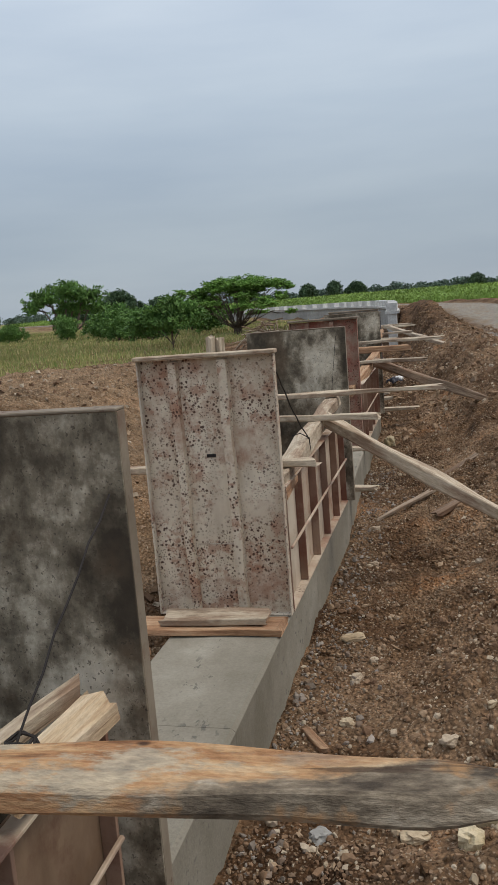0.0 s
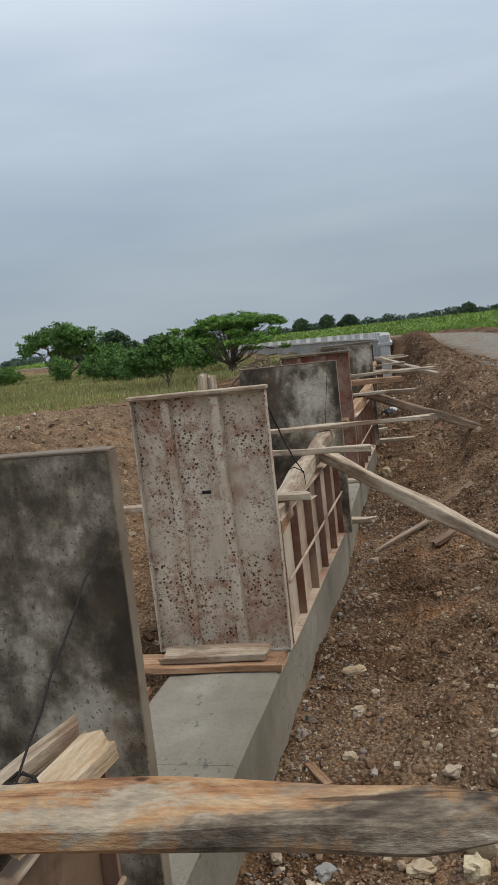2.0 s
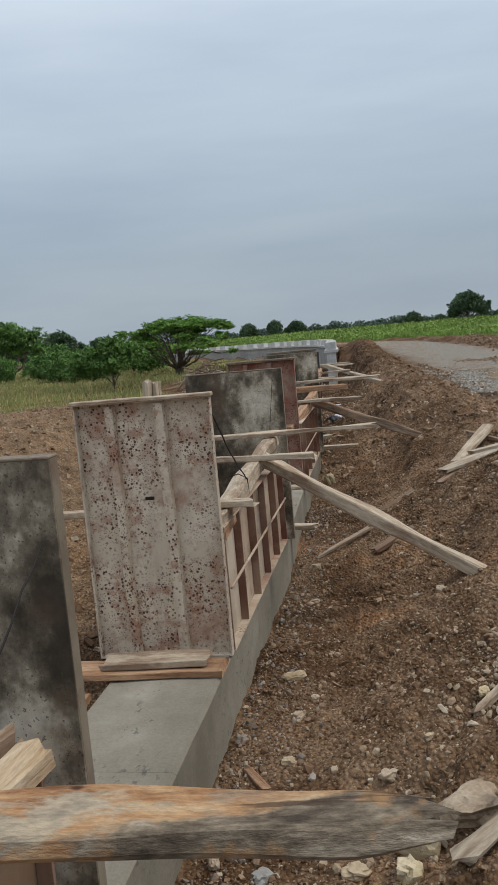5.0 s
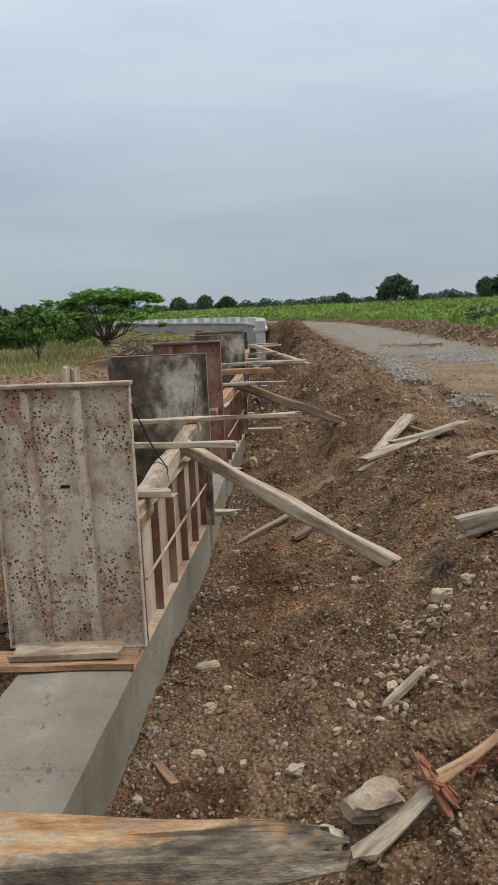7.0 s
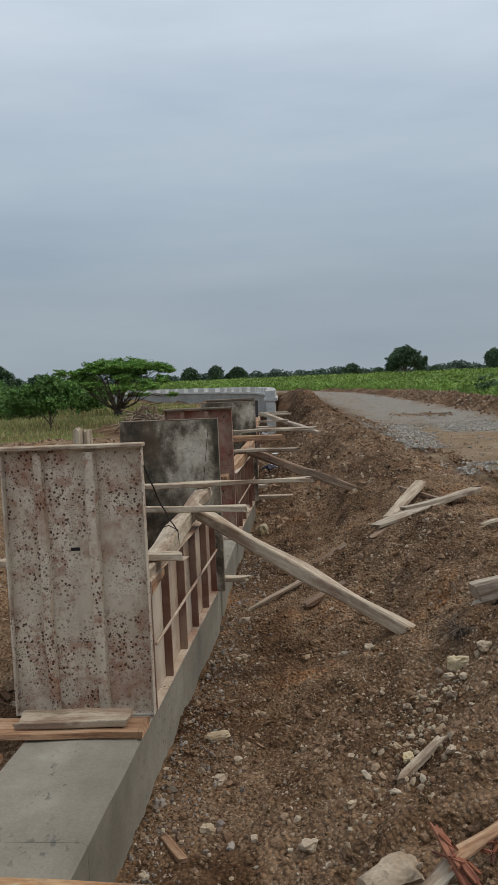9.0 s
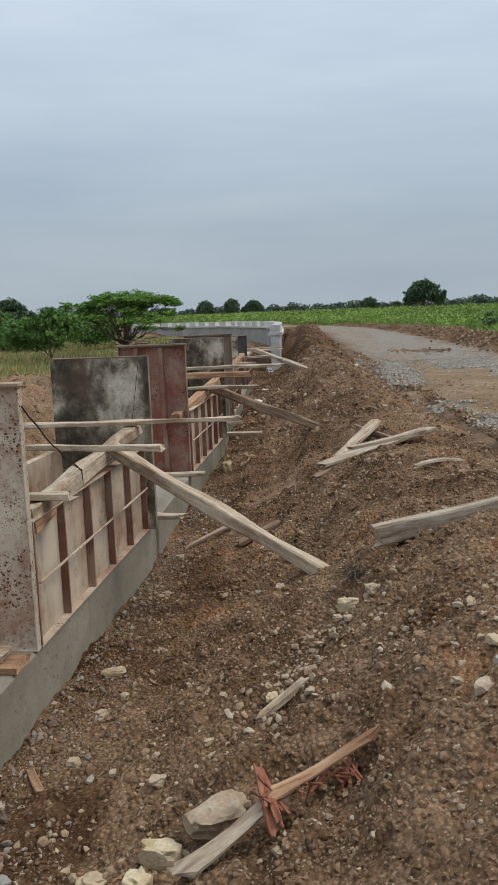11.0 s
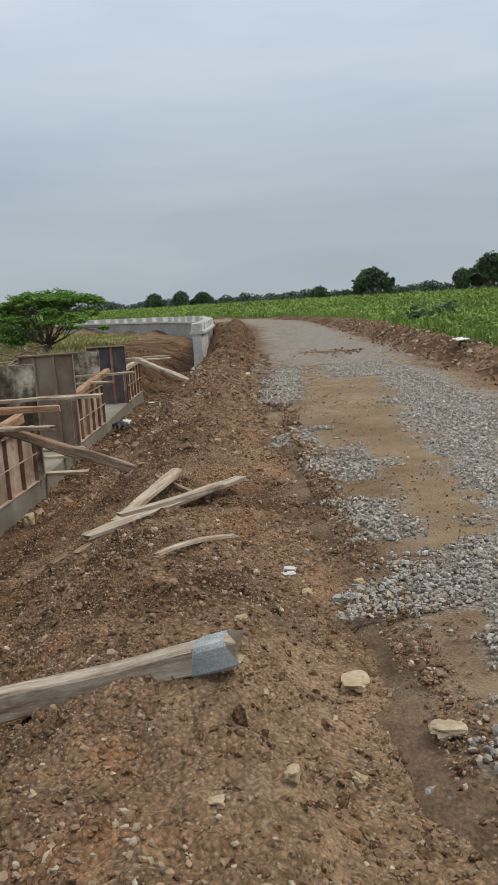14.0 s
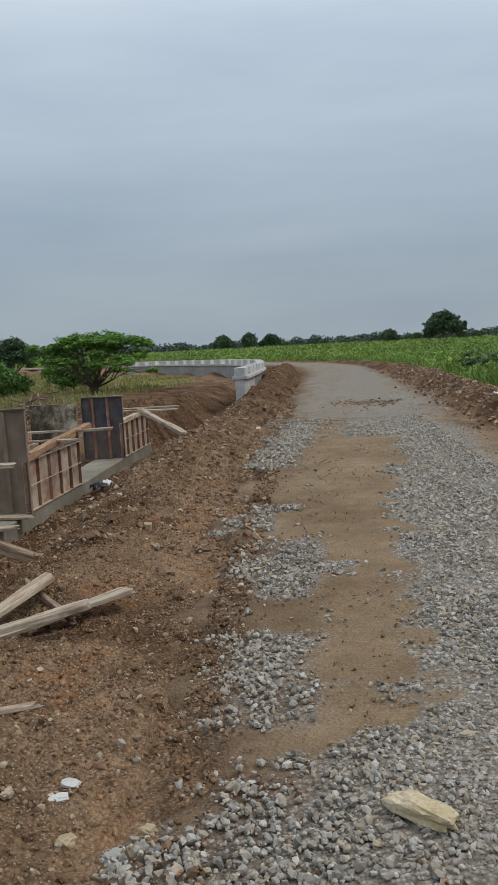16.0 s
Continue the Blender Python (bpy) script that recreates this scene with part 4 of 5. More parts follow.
laid("wood_chip", (0.33, 3.00), (0.50, 3.13), 0.04, 0.025, PINE, "pale splinter of wood on the soil", "wood scrap", seed=70, splinter=0.02)
laid("wood_chip", (-0.54, 2.93), (-0.44, 2.79), 0.03, 0.02, ORANGE, "orange wood chip beside the footing", "wood scrap", seed=71, splinter=0.015)

splintered = tagged(new("splintered_log"), "splintered pale branch with torn red bark", "branch")
sz = [height(x, y) for x, y in ((0.20, 2.20), (0.45, 2.37), (0.72, 2.53))]
for nm, a_, b_, w_, m_, sd in (("branch", (0.20, 2.20, sz[0] + 0.045), (0.46, 2.37, sz[1] + 0.06), 0.075, PINE, 81), ("branch", (0.42, 2.345, sz[1] + 0.07), (0.74, 2.54, sz[2] + 0.06), 0.045, ORANGE, 82)):
    ob = part(nm, timber_mesh((Vector(b_) - Vector(a_)).length, w_, w_ * 0.75, seed=sd, rough=0.014, splinter=0.05, round_=0.35, taper=0.75), m_, splintered)
    ob.matrix_world = along(a_, b_)
rng = random.Random(5)
for i in range(26):
    k = rng.random()
    c = Vector((0.40 + 0.28 * k, 2.33 + 0.17 * k, sz[1] + 0.075 + 0.01 * rng.random()))
    d = Vector((rng.uniform(-0.05, 0.05), rng.uniform(-0.07, 0.05), rng.uniform(-0.03, 0.035)))
    ob = part("fibre", timber_mesh(d.length * 2, 0.009, 0.006, seed=90 + i, rough=0.004, splinter=0.005), REDFIBRE, splintered, "torn red fibre")
    ob.matrix_world = along(c - d, c + d)
for a_, b_ in (((0.40, 2.44, 0.09), (0.47, 2.24, 0.075)), ((0.385, 2.46, 0.10), (0.45, 2.22, 0.06))):
    p_, q_ = (Vector((x, y, sz[1] + z)) for x, y, z in (a_, b_))
    ob = part("strip", timber_mesh((q_ - p_).length, 0.022, 0.01, seed=int(a_[0] * 999), rough=0.01), REDFIBRE, splintered, "torn red bark strip")
    ob.matrix_world = along(p_, q_)

# ---- single rocks ----
ROCKS = (
    # x, y, radius, kind: on the crest
    (0.66, 3.79, 0.051, "Y"), (0.77, 3.74, 0.040, "G"), (0.29, 4.49, 0.034, "G"), (0.61, 3.73, 0.029, "G"), (0.59, 3.66, 0.025, "T"), (0.50, 3.81, 0.031, "G"), (0.49, 3.69, 0.026, "G"), (0.60, 3.57, 0.024, "G"), (0.54, 3.60, 0.022, "T"), (0.66, 3.64, 0.022, "G"),
    (1.14, 2.79, 0.040, "T"), (1.02, 2.89, 0.025, "G"), (1.30, 3.09, 0.022, "C"), (1.07, 2.54, 0.046, "G"), (1.12, 2.62, 0.022, "C"), (1.5, 2.86, 0.017, "G"), (1.75, 2.69, 0.018, "G"), (1.84, 3.56, 0.030, "T"), (1.66, 2.52, 0.019, "G"), (1.61, 2.88, 0.021, "G"), (1.33, 2.64, 0.022, "T"), (2.29, 4.97, 0.028, "D"), (2.02, 3.74, 0.028, "T"), (1.65, 3.43, 0.026, "T"), (1.62, 4.66, 0.033, "T"), (1.12, 3.20, 0.028, "T"), (1.07, 3.20, 0.022, "G"), (1.03, 2.76, 0.017, "G"), (1.12, 2.93, 0.016, "G"), (1.21, 2.85, 0.015, "T"), (0.42, 3.70, 0.022, "G"), (0.88, 3.20, 0.018, "G"), (0.52, 3.03, 0.024, "G"), (0.34, 3.26, 0.026, "T"), (1.0, 2.67, 0.02, "G"),
    # in the trench
    (-0.45, 3.77, 0.062, "T"), (-0.39, 3.36, 0.036, "G"), (-0.33, 3.52, 0.025, "G"), (-0.38, 2.99, 0.033, "T"), (0.0, 2.74, 0.035, "G"), (0.37, 3.11, 0.034, "Y"), (-0.57, 2.72, 0.022, "G"), (0.09, 2.40, 0.070, "Y"), (0.27, 2.47, 0.115, "L"), (0.06, 2.23, 0.048, "Y"), (0.47, 2.19, 0.022, "G"), (-0.55, 3.62, 0.033, "D"), (0.15, 2.93, 0.02, "T"), (-0.2, 2.88, 0.018, "G"), (-0.05, 3.57, 0.021, "G"), (-0.10, 2.30, 0.048, "T"), (-0.39, 2.30, 0.035, "C"), (-0.55, 2.36, 0.03, "G"), (-0.45, 4.95, 0.03, "G"), (-0.5, 5.6, 0.035, "G"), (0.16, 4.57, 0.03, "G"), (-0.60, 8.6, 0.09, "Y"),
    # beside and on the road
    (1.79, 5.64, 0.036, "W"), (1.79, 5.54, 0.033, "W"), (1.88, 5.37, 0.036, "T"), (2.07, 5.41, 0.024, "Y"), (2.13, 5.38, 0.030, "T"), (2.03, 5.36, 0.038, "C"), (1.63, 5.52, 0.028, "G"), (1.27, 8.65, 0.04, "G"), (3.11, 7.41, 0.027, "G"), (3.10, 6.02, 0.028, "G"), (2.05, 4.44, 0.075, "T"), (2.21, 4.15, 0.05, "G"), (2.31, 4.0, 0.06, "T"))
KINDS = {"Y": (ROCK_YELLOW, "yellow-white limestone rock on brown soil"), "G": (ROCK_GREY, "grey-brown field stone on brown soil"), "T": (ROCK_TAN, "tan angular rock half sunk in soil"), "W": (WHITEWASH, "white flat stone chip on the soil"),
         "C": (WALLGREY, "blue-grey stone chip on brown soil"), "D": (SOIL, "dark brown clod of earth on the bank"), "L": (ROCK_GREY, "large flat grey-brown slab behind a splintered branch")}
for i, (x, y, a_, k) in enumerate(ROCKS):
    flat_ = {"W": 0.3, "L": 0.5, "Y": 0.85}.get(k, 0.5 + 0.3 * ((i * 7) % 5) / 5)
    if k == "T" and a_ > 0.045:
        flat_ = 0.36
    on_road = x > float(road_left(y)) + 0.1
    rock(x, y, (a_, a_ * (0.62 + 0.3 * ((i * 3) % 7) / 7), a_ * flat_), KINDS[k][0], KINDS[k][1], i + 1, 0.25, z=road_z(x, y) if on_road else None, turn=i * 47 if k != "L" else 35)
rock(2.92, 5.5, (0.125, 0.045, 0.036), ROCK_YELLOW, "long pale limestone rock on the gravel", 77, 0.0, z=road_z(2.9, 5.4) + 0.01, turn=-40)

# ---- scattered stones ----
def base_shape(kind):
    bm = bmesh.new()
    if kind != "sharp":
        bmesh.ops.create_icosphere(bm, subdivisions=1, radius=1.0)
    else:
        bmesh.ops.create_cube(bm, size=1.35)
        bmesh.ops.triangulate(bm, faces=bm.faces[:])
    v, f = np.array([v.co[:] for v in bm.verts]), np.array([[v.index for v in f.verts] for f in bm.faces])
    bm.free()
    return v, f


def stones(name, x, y, z, r, material, label, seed, kind="round"):
    """Many small stones in one mesh; 'sharp' ones are crushed, with flat faces."""
    rng = np.random.default_rng(seed)
    bv, bf = base_shape(kind)
    k, m_ = len(x), len(bv)
    spread = (0.62, 1.2)
    shape = bv[None] * rng.uniform(*spread, (k, m_, 1)) * rng.uniform([0.7, 0.6, 0.45], [1.25, 1.0, 0.85], (k, 1, 3))
    if kind == "chipped":
        # cut by two flat faces
        for _ in range(2):
            cutter = rng.normal(size=(k, 1, 3))
            cutter /= np.linalg.norm(cutter, axis=2)[..., None]
            over = np.maximum(0, (shape * cutter).sum(2, keepdims=True) - rng.uniform(0.25, 0.5, (k, 1, 1)))
            shape = shape - cutter * over
    if kind == "sharp":
        shape = shape + rng.normal(size=(k, m_, 3)) * 0.16
    q = rng.normal(size=(k, 4)) * [1.0, 0.4, 0.4, 1.0]
    q /= np.linalg.norm(q, axis=1)[:, None]
    a, b, c, d = q.T
    rot = np.stack([1 - 2 * (c * c + d * d), 2 * (b * c - d * a), 2 * (b * d + c * a), 2 * (b * c + d * a), 1 - 2 * (b * b + d * d), 2 * (c * d - b * a), 2 * (b * d - c * a), 2 * (c * d + b * a), 1 - 2 * (b * b + c * c)], 1).reshape(k, 3, 3)
    v = np.einsum("kij,kmj->kmi", rot, shape) * np.asarray(r)[:, None, None] + np.stack([x, y, z], 1)[:, None, :]
    f = (bf[None] + (np.arange(k) * m_)[:, None, None]).reshape(-1, 3)
    me = bpy.data.meshes.new(name)
    me.from_pydata(v.reshape(-1, 3).tolist(), [], f.tolist())
    me.materials.append(material)
    return tagged(new(name, me), label, "stones", kind="stuff")


STONE_RNG = np.random.default_rng(11)


def clumped(x, y, scale, seed):
    """How densely stones lie, in drifts."""
    return np.array([fractal(a, b, scale, 3, seed) for a, b in zip(x.tolist(), y.tolist())])


def bank_spots(count, y0, y1, power, inset, r_mean, r_spread, r_most, drift=None):
    y = y0 + (y1 - y0) * STONE_RNG.random(count) ** power
    w, rl = wall_x(y), road_left(y)
    x = w + inset + (rl + 0.3 - w - inset) * STONE_RNG.random(count)
    if drift:
        keep = STONE_RNG.random(count) < 0.42 + 1.7 * clumped(x, y, *drift) + 0.35 * (x < w + 0.4)
        x, y = x[keep], y[keep]
    r = np.minimum(r_most, r_mean * np.exp(np.abs(STONE_RNG.normal(size=len(x)) * r_spread)))
    return x, y, r


def on_land(x, y, r, lift):
    on_road = (x > road_left(y) + 0.1) & (x < road_right(y) - 0.1)
    road_level = 0.662 + 0.004 * np.maximum(0, y - 5)
    return np.where(on_road, np.maximum(road_level, ground_z(x, y)), ground_z(x, y)) + r * lift


# coarse rounded pebbles, then angular grit
x, y, r = bank_spots(17000, 0.9, 9.5, 1.5, 0.02, 0.0065, 0.62, 0.025, (1.4, 40.0))
stones("pebbles", x, y, on_land(x, y, r, 0.2), r, PEBBLE, "small mixed stones strewn over brown soil", 1)
x, y, r = bank_spots(74000, 0.9, 8.0, 1.35, 0.02, 0.0035, 0.55, 0.012, (2.1, 44.0))
stones("grit", x, y, on_land(x, y, r, 0.25), r, PEBBLE, "angular brown grit and small chips on soil", 4, "sharp")
far = [bank_spots(9000, 8.5, 22, 1.0, 0.02, 0.009, 0.7, 0.05)]
y = STONE_RNG.uniform(3, 40, 4500)
far.append((road_right(y) + STONE_RNG.normal(0.8, 0.45, 4500), y, STONE_RNG.uniform(0.015, 0.06, 4500)))
y = STONE_RNG.uniform(2, 12, 3500)
far.append((wall_x(y) - 0.5 - 3.2 * STONE_RNG.random(3500), y, STONE_RNG.uniform(0.006, 0.03, 3500)))
y = 2 + 18 * STONE_RNG.random(9000) ** 1.5
far.append((road_left(y) + (road_right(y) - road_left(y)) * STONE_RNG.random(9000), y, STONE_RNG.uniform(0.003, 0.012, 9000)))
x, y, r = (np.concatenate(c) for c in zip(*far))
stones("rubble", x, y, on_land(x, y, r, 0.2), r, PEBBLE, "stones scattered along the banks and dirt road", 5, "sharp")

rng = random.Random(11)
spots = []
while len(spots) < 44000:
    y = 3.2 + 15 * rng.random() ** 1.7
    rl, rr = float(road_left(y)), float(road_right(y))
    x = rng.uniform(rl - 0.15, min(rr, rl + 2.6))
    g = gravel_amount(x, y)
    if rng.random() > (g - 0.28) * 1.7 + 0.03:
        continue
    r = (0.006 + 0.017 * rng.random() ** 1.7) * (1 if y < 9 else 1.2)
    spots.append((x, y, road_z(x, y) + r * (-0.3 + 0.7 * rng.random()), r))
spots = np.array(spots)
close = spots[:, 1] < 7.6
stones("gravel", *spots[close].T, GRAVEL, "loose crushed grey gravel spread on the road", 2, "chipped")
stones("gravel", *spots[~close].T, GRAVEL, "crushed grey gravel spread along the road", 6, "sharp")

y = STONE_RNG.uniform(0.9, 7.5, 1500)
x = wall_x(y) + 0.02 + np.abs(STONE_RNG.normal(0, 0.14, 1500))
r = np.minimum(0.026, 0.005 * np.exp(np.abs(STONE_RNG.normal(0, 0.65, 1500))))
stones("stone_chips", x, y, on_land(x, y, r, 0.25), r, DULL_CHIP, "grey stone chips fallen along the footing", 7, "chipped")
drift = [(STONE_RNG.normal(cx, sx, k_), STONE_RNG.normal(cy, sy, k_)) for cx, cy, sx, sy, k_ in ((0.58, 3.62, 0.10, 0.14, 90), (0.45, 3.35, 0.12, 0.25, 80), (0.30, 2.95, 0.15, 0.3, 70), (1.6, 2.75, 0.25, 0.35, 110), (0.35, 4.05, 0.2, 0.2, 50), (1.1, 3.1, 0.25, 0.2, 60), (-0.1, 2.4, 0.3, 0.25, 90))]
x, y = (np.concatenate(c) for c in zip(*drift))
r = np.minimum(0.024, 0.008 * np.exp(np.abs(STONE_RNG.normal(0, 0.5, len(x)))))
stones("pale_stones", x, y, on_land(x, y, r, 0.25), r, PALE_STONE, "drifts of pale limestone pieces on soil", 8, "chipped")

x, y, r = bank_spots(12000, 0.9, 14, 1.3, 0.25, 0.008, 0.6, 0.04)
clods = [(x, y, r)]
y = STONE_RNG.uniform(18, 34, 2500)
clods.append((wall_x(y) - 3 + (road_left(y) - wall_x(y) + 3) * STONE_RNG.random(2500), y, STONE_RNG.uniform(0.02, 0.09, 2500)))
for cx, cy in ((2.55, 21.5), (2.2, 21.8), (2.9, 21.3)):
    clods.append((STONE_RNG.normal(cx, 0.25, 120), STONE_RNG.normal(cy, 0.5, 120), STONE_RNG.uniform(0.015, 0.045, 120)))
x, y, r = (np.concatenate(c) for c in zip(*clods))
stones("soil_clods", x, y, on_land(x, y, r, -0.05), r, SOIL, "crumbled brown clods lying on the bank", 3)


# ---- plants ----
def leaf_mesh(name, centres, normals_up, sizes, material, seed, long=1.6):
    """One small bent leaf quad at each centre, turned at random."""
    rng = np.random.default_rng(seed)
    k = len(centres)
    a = rng.normal(size=(k, 3))
    a[:, 2] *= normals_up
    a /= np.linalg.norm(a, axis=1)[:, None]
    b = np.cross(a, rng.normal(size=(k, 3)))
    b /= np.linalg.norm(b, axis=1)[:, None]
    s = np.asarray(sizes)[:, None]
    c = np.asarray(centres)
    v = np.stack([c - a * s * long, c + b * s * 0.5, c + a * s * long, c - b * s * 0.5], 1).reshape(-1, 3)
    f = np.arange(k * 4).reshape(-1, 4)
    me = bpy.data.meshes.new(name)
    me.from_pydata(v.tolist(), [], f.tolist())
    me.materials.append(material)
    return me


def limb_bm(bm, pts, r0, r1, sides=6):
    rows = []
    for i, p in enumerate(pts):
        p = Vector(p)
        d = (Vector(pts[min(i + 1, len(pts) - 1)]) - Vector(pts[max(i - 1, 0)])).normalized()
        u = d.orthogonal().normalized()
        w = d.cross(u)
        r = r0 + (r1 - r0) * i / (len(pts) - 1)
        rows.append([bm.verts.new(p + (u * math.cos(t) + w * math.sin(t)) * r) for t in (2 * math.pi * j / sides for j in range(sides))])
    for a_, b_ in zip(rows, rows[1:]):
        for j in range(sides):
            bm.faces.new((a_[j], a_[(j + 1) % sides], b_[(j + 1) % sides], b_[j]))
    bm.faces.new(rows[-1])


def tree(name, lobes, trunk_r, crown_base, leaf_size, leaves, material, label, seed, stems=1, up=1.0, hollow=0.5):
    """lobes: (x, y, z, rx, ry, rz). A trunk with limbs into each lobe, and a crown of many leaves in clumps."""
    rng = np.random.default_rng(seed)
    thing = tagged(new(name), label, "tree" if "shrub" not in name else "shrub")
    bm = bmesh.new()
    for i, (x, y, z, rx, ry, rz) in enumerate(lobes):
        j = 0.06 * crown_base
        sx = (i % stems - (stems - 1) / 2) * trunk_r * 1.3
        mid = (sx + x * 0.28 + rng.normal() * j, y * 0.28 + rng.normal() * j, crown_base * 0.55)
        limb_bm(bm, [(sx, 0, -0.15), (sx * 1.1, 0, crown_base * 0.25), mid, (x * 0.65, y * 0.65, (crown_base + z) / 2), (x, y, z)], trunk_r * (1 if i < stems else 0.7), trunk_r * 0.14)
        for _ in range(4):
            t = rng.normal(size=3) * (rx, ry, rz) * 0.55
            limb_bm(bm, [(x * 0.6, y * 0.6, (crown_base + z) / 2), (x * 0.8 + t[0] * 0.5, y * 0.8 + t[1] * 0.5, z * 0.9), (x + t[0], y + t[1], z + t[2])], trunk_r * 0.22, trunk_r * 0.05, 4)
    part("trunk", bm, TRUNK, thing, "dark branching trunk")
    vol = np.array([l[3] * l[4] * l[5] for l in lobes]) ** 0.7
    pts = []
    for l, share in zip(lobes, vol / vol.sum()):
        n_ = int(leaves * share)
        clumps = rng.normal(size=(max(6, n_ // 26), 3))
        clumps /= np.linalg.norm(clumps, axis=1)[:, None]
        clumps *= rng.uniform(hollow, 1.05, (len(clumps), 1))
        pick = clumps[rng.integers(0, len(clumps), n_)] + rng.normal(size=(n_, 3)) * 0.13
        pts.append(pick * l[3:6] + np.array(l[:3]))
    pts = np.concatenate(pts)
    me = leaf_mesh("crown", pts, up, rng.uniform(0.6, 1.3, len(pts)) * leaf_size, material, seed)
    ob = new("crown", me)
    ob.parent = thing
    return thing


lobe_rng = random.Random(4)
acacia_lobes = [(-1.6, 0.1, 2.0, 0.8, 0.7, 0.34), (-0.5, -0.4, 2.35, 0.9, 0.8, 0.34), (0.5, 0.3, 2.45, 0.9, 0.8, 0.32), (1.5, -0.2, 2.3, 0.8, 0.7, 0.30), (2.2, 0.1, 2.15, 0.5, 0.5, 0.2)]
for i in range(40):
    a_, d_ = lobe_rng.uniform(0, 6.28), 2.6 * lobe_rng.random() ** 0.7
    lx, ly = d_ * math.cos(a_), 0.7 * d_ * math.sin(a_)
    acacia_lobes.append((lx, ly, 2.55 - 0.13 * d_ ** 1.7 * lobe_rng.uniform(0.5, 2.0) - 0.75 * lobe_rng.random() ** 1.5, lobe_rng.uniform(0.3, 0.62), lobe_rng.uniform(0.3, 0.6), lobe_rng.uniform(0.12, 0.28)))
acacia = tree("acacia_tree", acacia_lobes, 0.055, 1.05, 0.042, 42000, ACACIA_LEAF, "green flat-topped acacia tree with forked dark trunk", 1, stems=5, up=0.5, hollow=0.1)
acacia.matrix_world = pose(-10.1, 40, height(-10.1, 40) + 0.05, 0, 0, 0) @ Matrix.Diagonal((1.12, 1.12, 1.0, 1))
small = tree("young_tree", [(0, 0, 1.35, 0.75, 0.75, 0.42), (-0.7, 0.1, 1.15, 0.6, 0.6, 0.36), (0.7, 0.1, 1.15, 0.55, 0.5, 0.33), (0.1, -0.2, 1.0, 0.9, 0.6, 0.28), (-1.1, 0, 0.95, 0.5, 0.5, 0.28)], 0.035, 0.8, 0.05, 9000, BUSH_LEAF, "small bright green tree with a thin trunk", 2, hollow=0.15)
small.matrix_world = pose(-8.75, 26, height(-8.75, 26), 0, 0, 0)
shrub = tree("shrub", [(0, 0, 0.9, 1.0, 0.9, 0.7), (-0.9, 0, 0.7, 0.8, 0.7, 0.55), (0.9, 0.1, 0.75, 0.9, 0.7, 0.6), (0.3, 0.3, 1.35, 0.7, 0.6, 0.4)], 0.05, 0.5, 0.06, 7000, BUSH_LEAF, "dense green shrub at the edge of the grass", 3, stems=3, hollow=0.2)
shrub.matrix_world = pose(-16.3, 42, height(-16.3, 42), 0, 0, 0)
tagged(shrub, group="field shrubs")
for x, y, s_, r in ((-18.0, 44, 1.15, 70), (-14.2, 39, 0.85, 200), (-13.4, 46, 1.1, 250), (-16.2, 52, 1.25, 300), (-25, 52, 1.0, 120), (-31, 55, 0.8, 10), (-35, 58, 0.8, 90), (-21.5, 50, 0.9, 160)):
    o = copy_thing(shrub, pose(x, y, height(x, y), 0, 0, r))
    o.scale = (s_,) * 3
spread = tree("spreading_tree", [(0, 0, 3.0, 1.5, 1.2, 0.75), (-1.7, 0.1, 2.7, 1.3, 1.0, 0.6), (1.6, 0.1, 2.7, 1.2, 1.0, 0.6), (-2.6, 0, 2.2, 0.9, 0.8, 0.5), (0.4, 0.4, 2.0, 1.8, 1.0, 0.5), (2.4, 0, 2.0, 0.8, 0.7, 0.5)], 0.16, 1.4, 0.09, 9000, BUSH_LEAF, "broad dark green tree behind the grass", 4, stems=3, hollow=0.2)
spread.matrix_world = pose(-27.2, 57, height(-27.2, 57), 0, 0, 0) @ Matrix.Diagonal((1.05, 1.05, 1.12, 1))

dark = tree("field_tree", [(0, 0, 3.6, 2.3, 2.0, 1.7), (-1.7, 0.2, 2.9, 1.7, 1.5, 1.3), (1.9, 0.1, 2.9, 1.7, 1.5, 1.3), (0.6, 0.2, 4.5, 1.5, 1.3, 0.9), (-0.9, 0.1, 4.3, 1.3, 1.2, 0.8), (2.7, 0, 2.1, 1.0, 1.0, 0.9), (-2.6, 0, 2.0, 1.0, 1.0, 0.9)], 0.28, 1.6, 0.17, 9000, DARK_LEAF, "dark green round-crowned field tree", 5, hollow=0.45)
dark.matrix_world = pose(14.0, 150, 1.2, 0, 0, 0)
tagged(dark, group="distant field trees")
for x, y, s_, r in ((5.1, 165, 0.62, 40), (29.5, 150, 0.85, 80), (34.2, 148, 1.25, 130), (39.6, 150, 0.95, 20), (-26.2, 160, 0.70, 60), (-21.4, 162, 0.74, 100), (-17.0, 160, 0.66, 160), (20.6, 190, 0.5, 10), (24.0, 190, 0.5, 70), (10.5, 170, 0.5, 25),
                    (-34.5, 85, 0.72, 0), (-31.0, 88, 0.6, 90), (-40, 92, 0.5, 50), (-28.5, 84, 0.55, 140), (-46, 105, 0.6, 220), (-52, 110, 0.7, 33), (46, 150, 1.1, 200), (55, 160, 1.0, 44)):
    o = copy_thing(dark, pose(x, y, 0.9 if y > 120 else 0.4, 0, 0, r))
    o.scale = (s_, s_, s_ * (1.0 if s_ > 0.6 else 0.9))

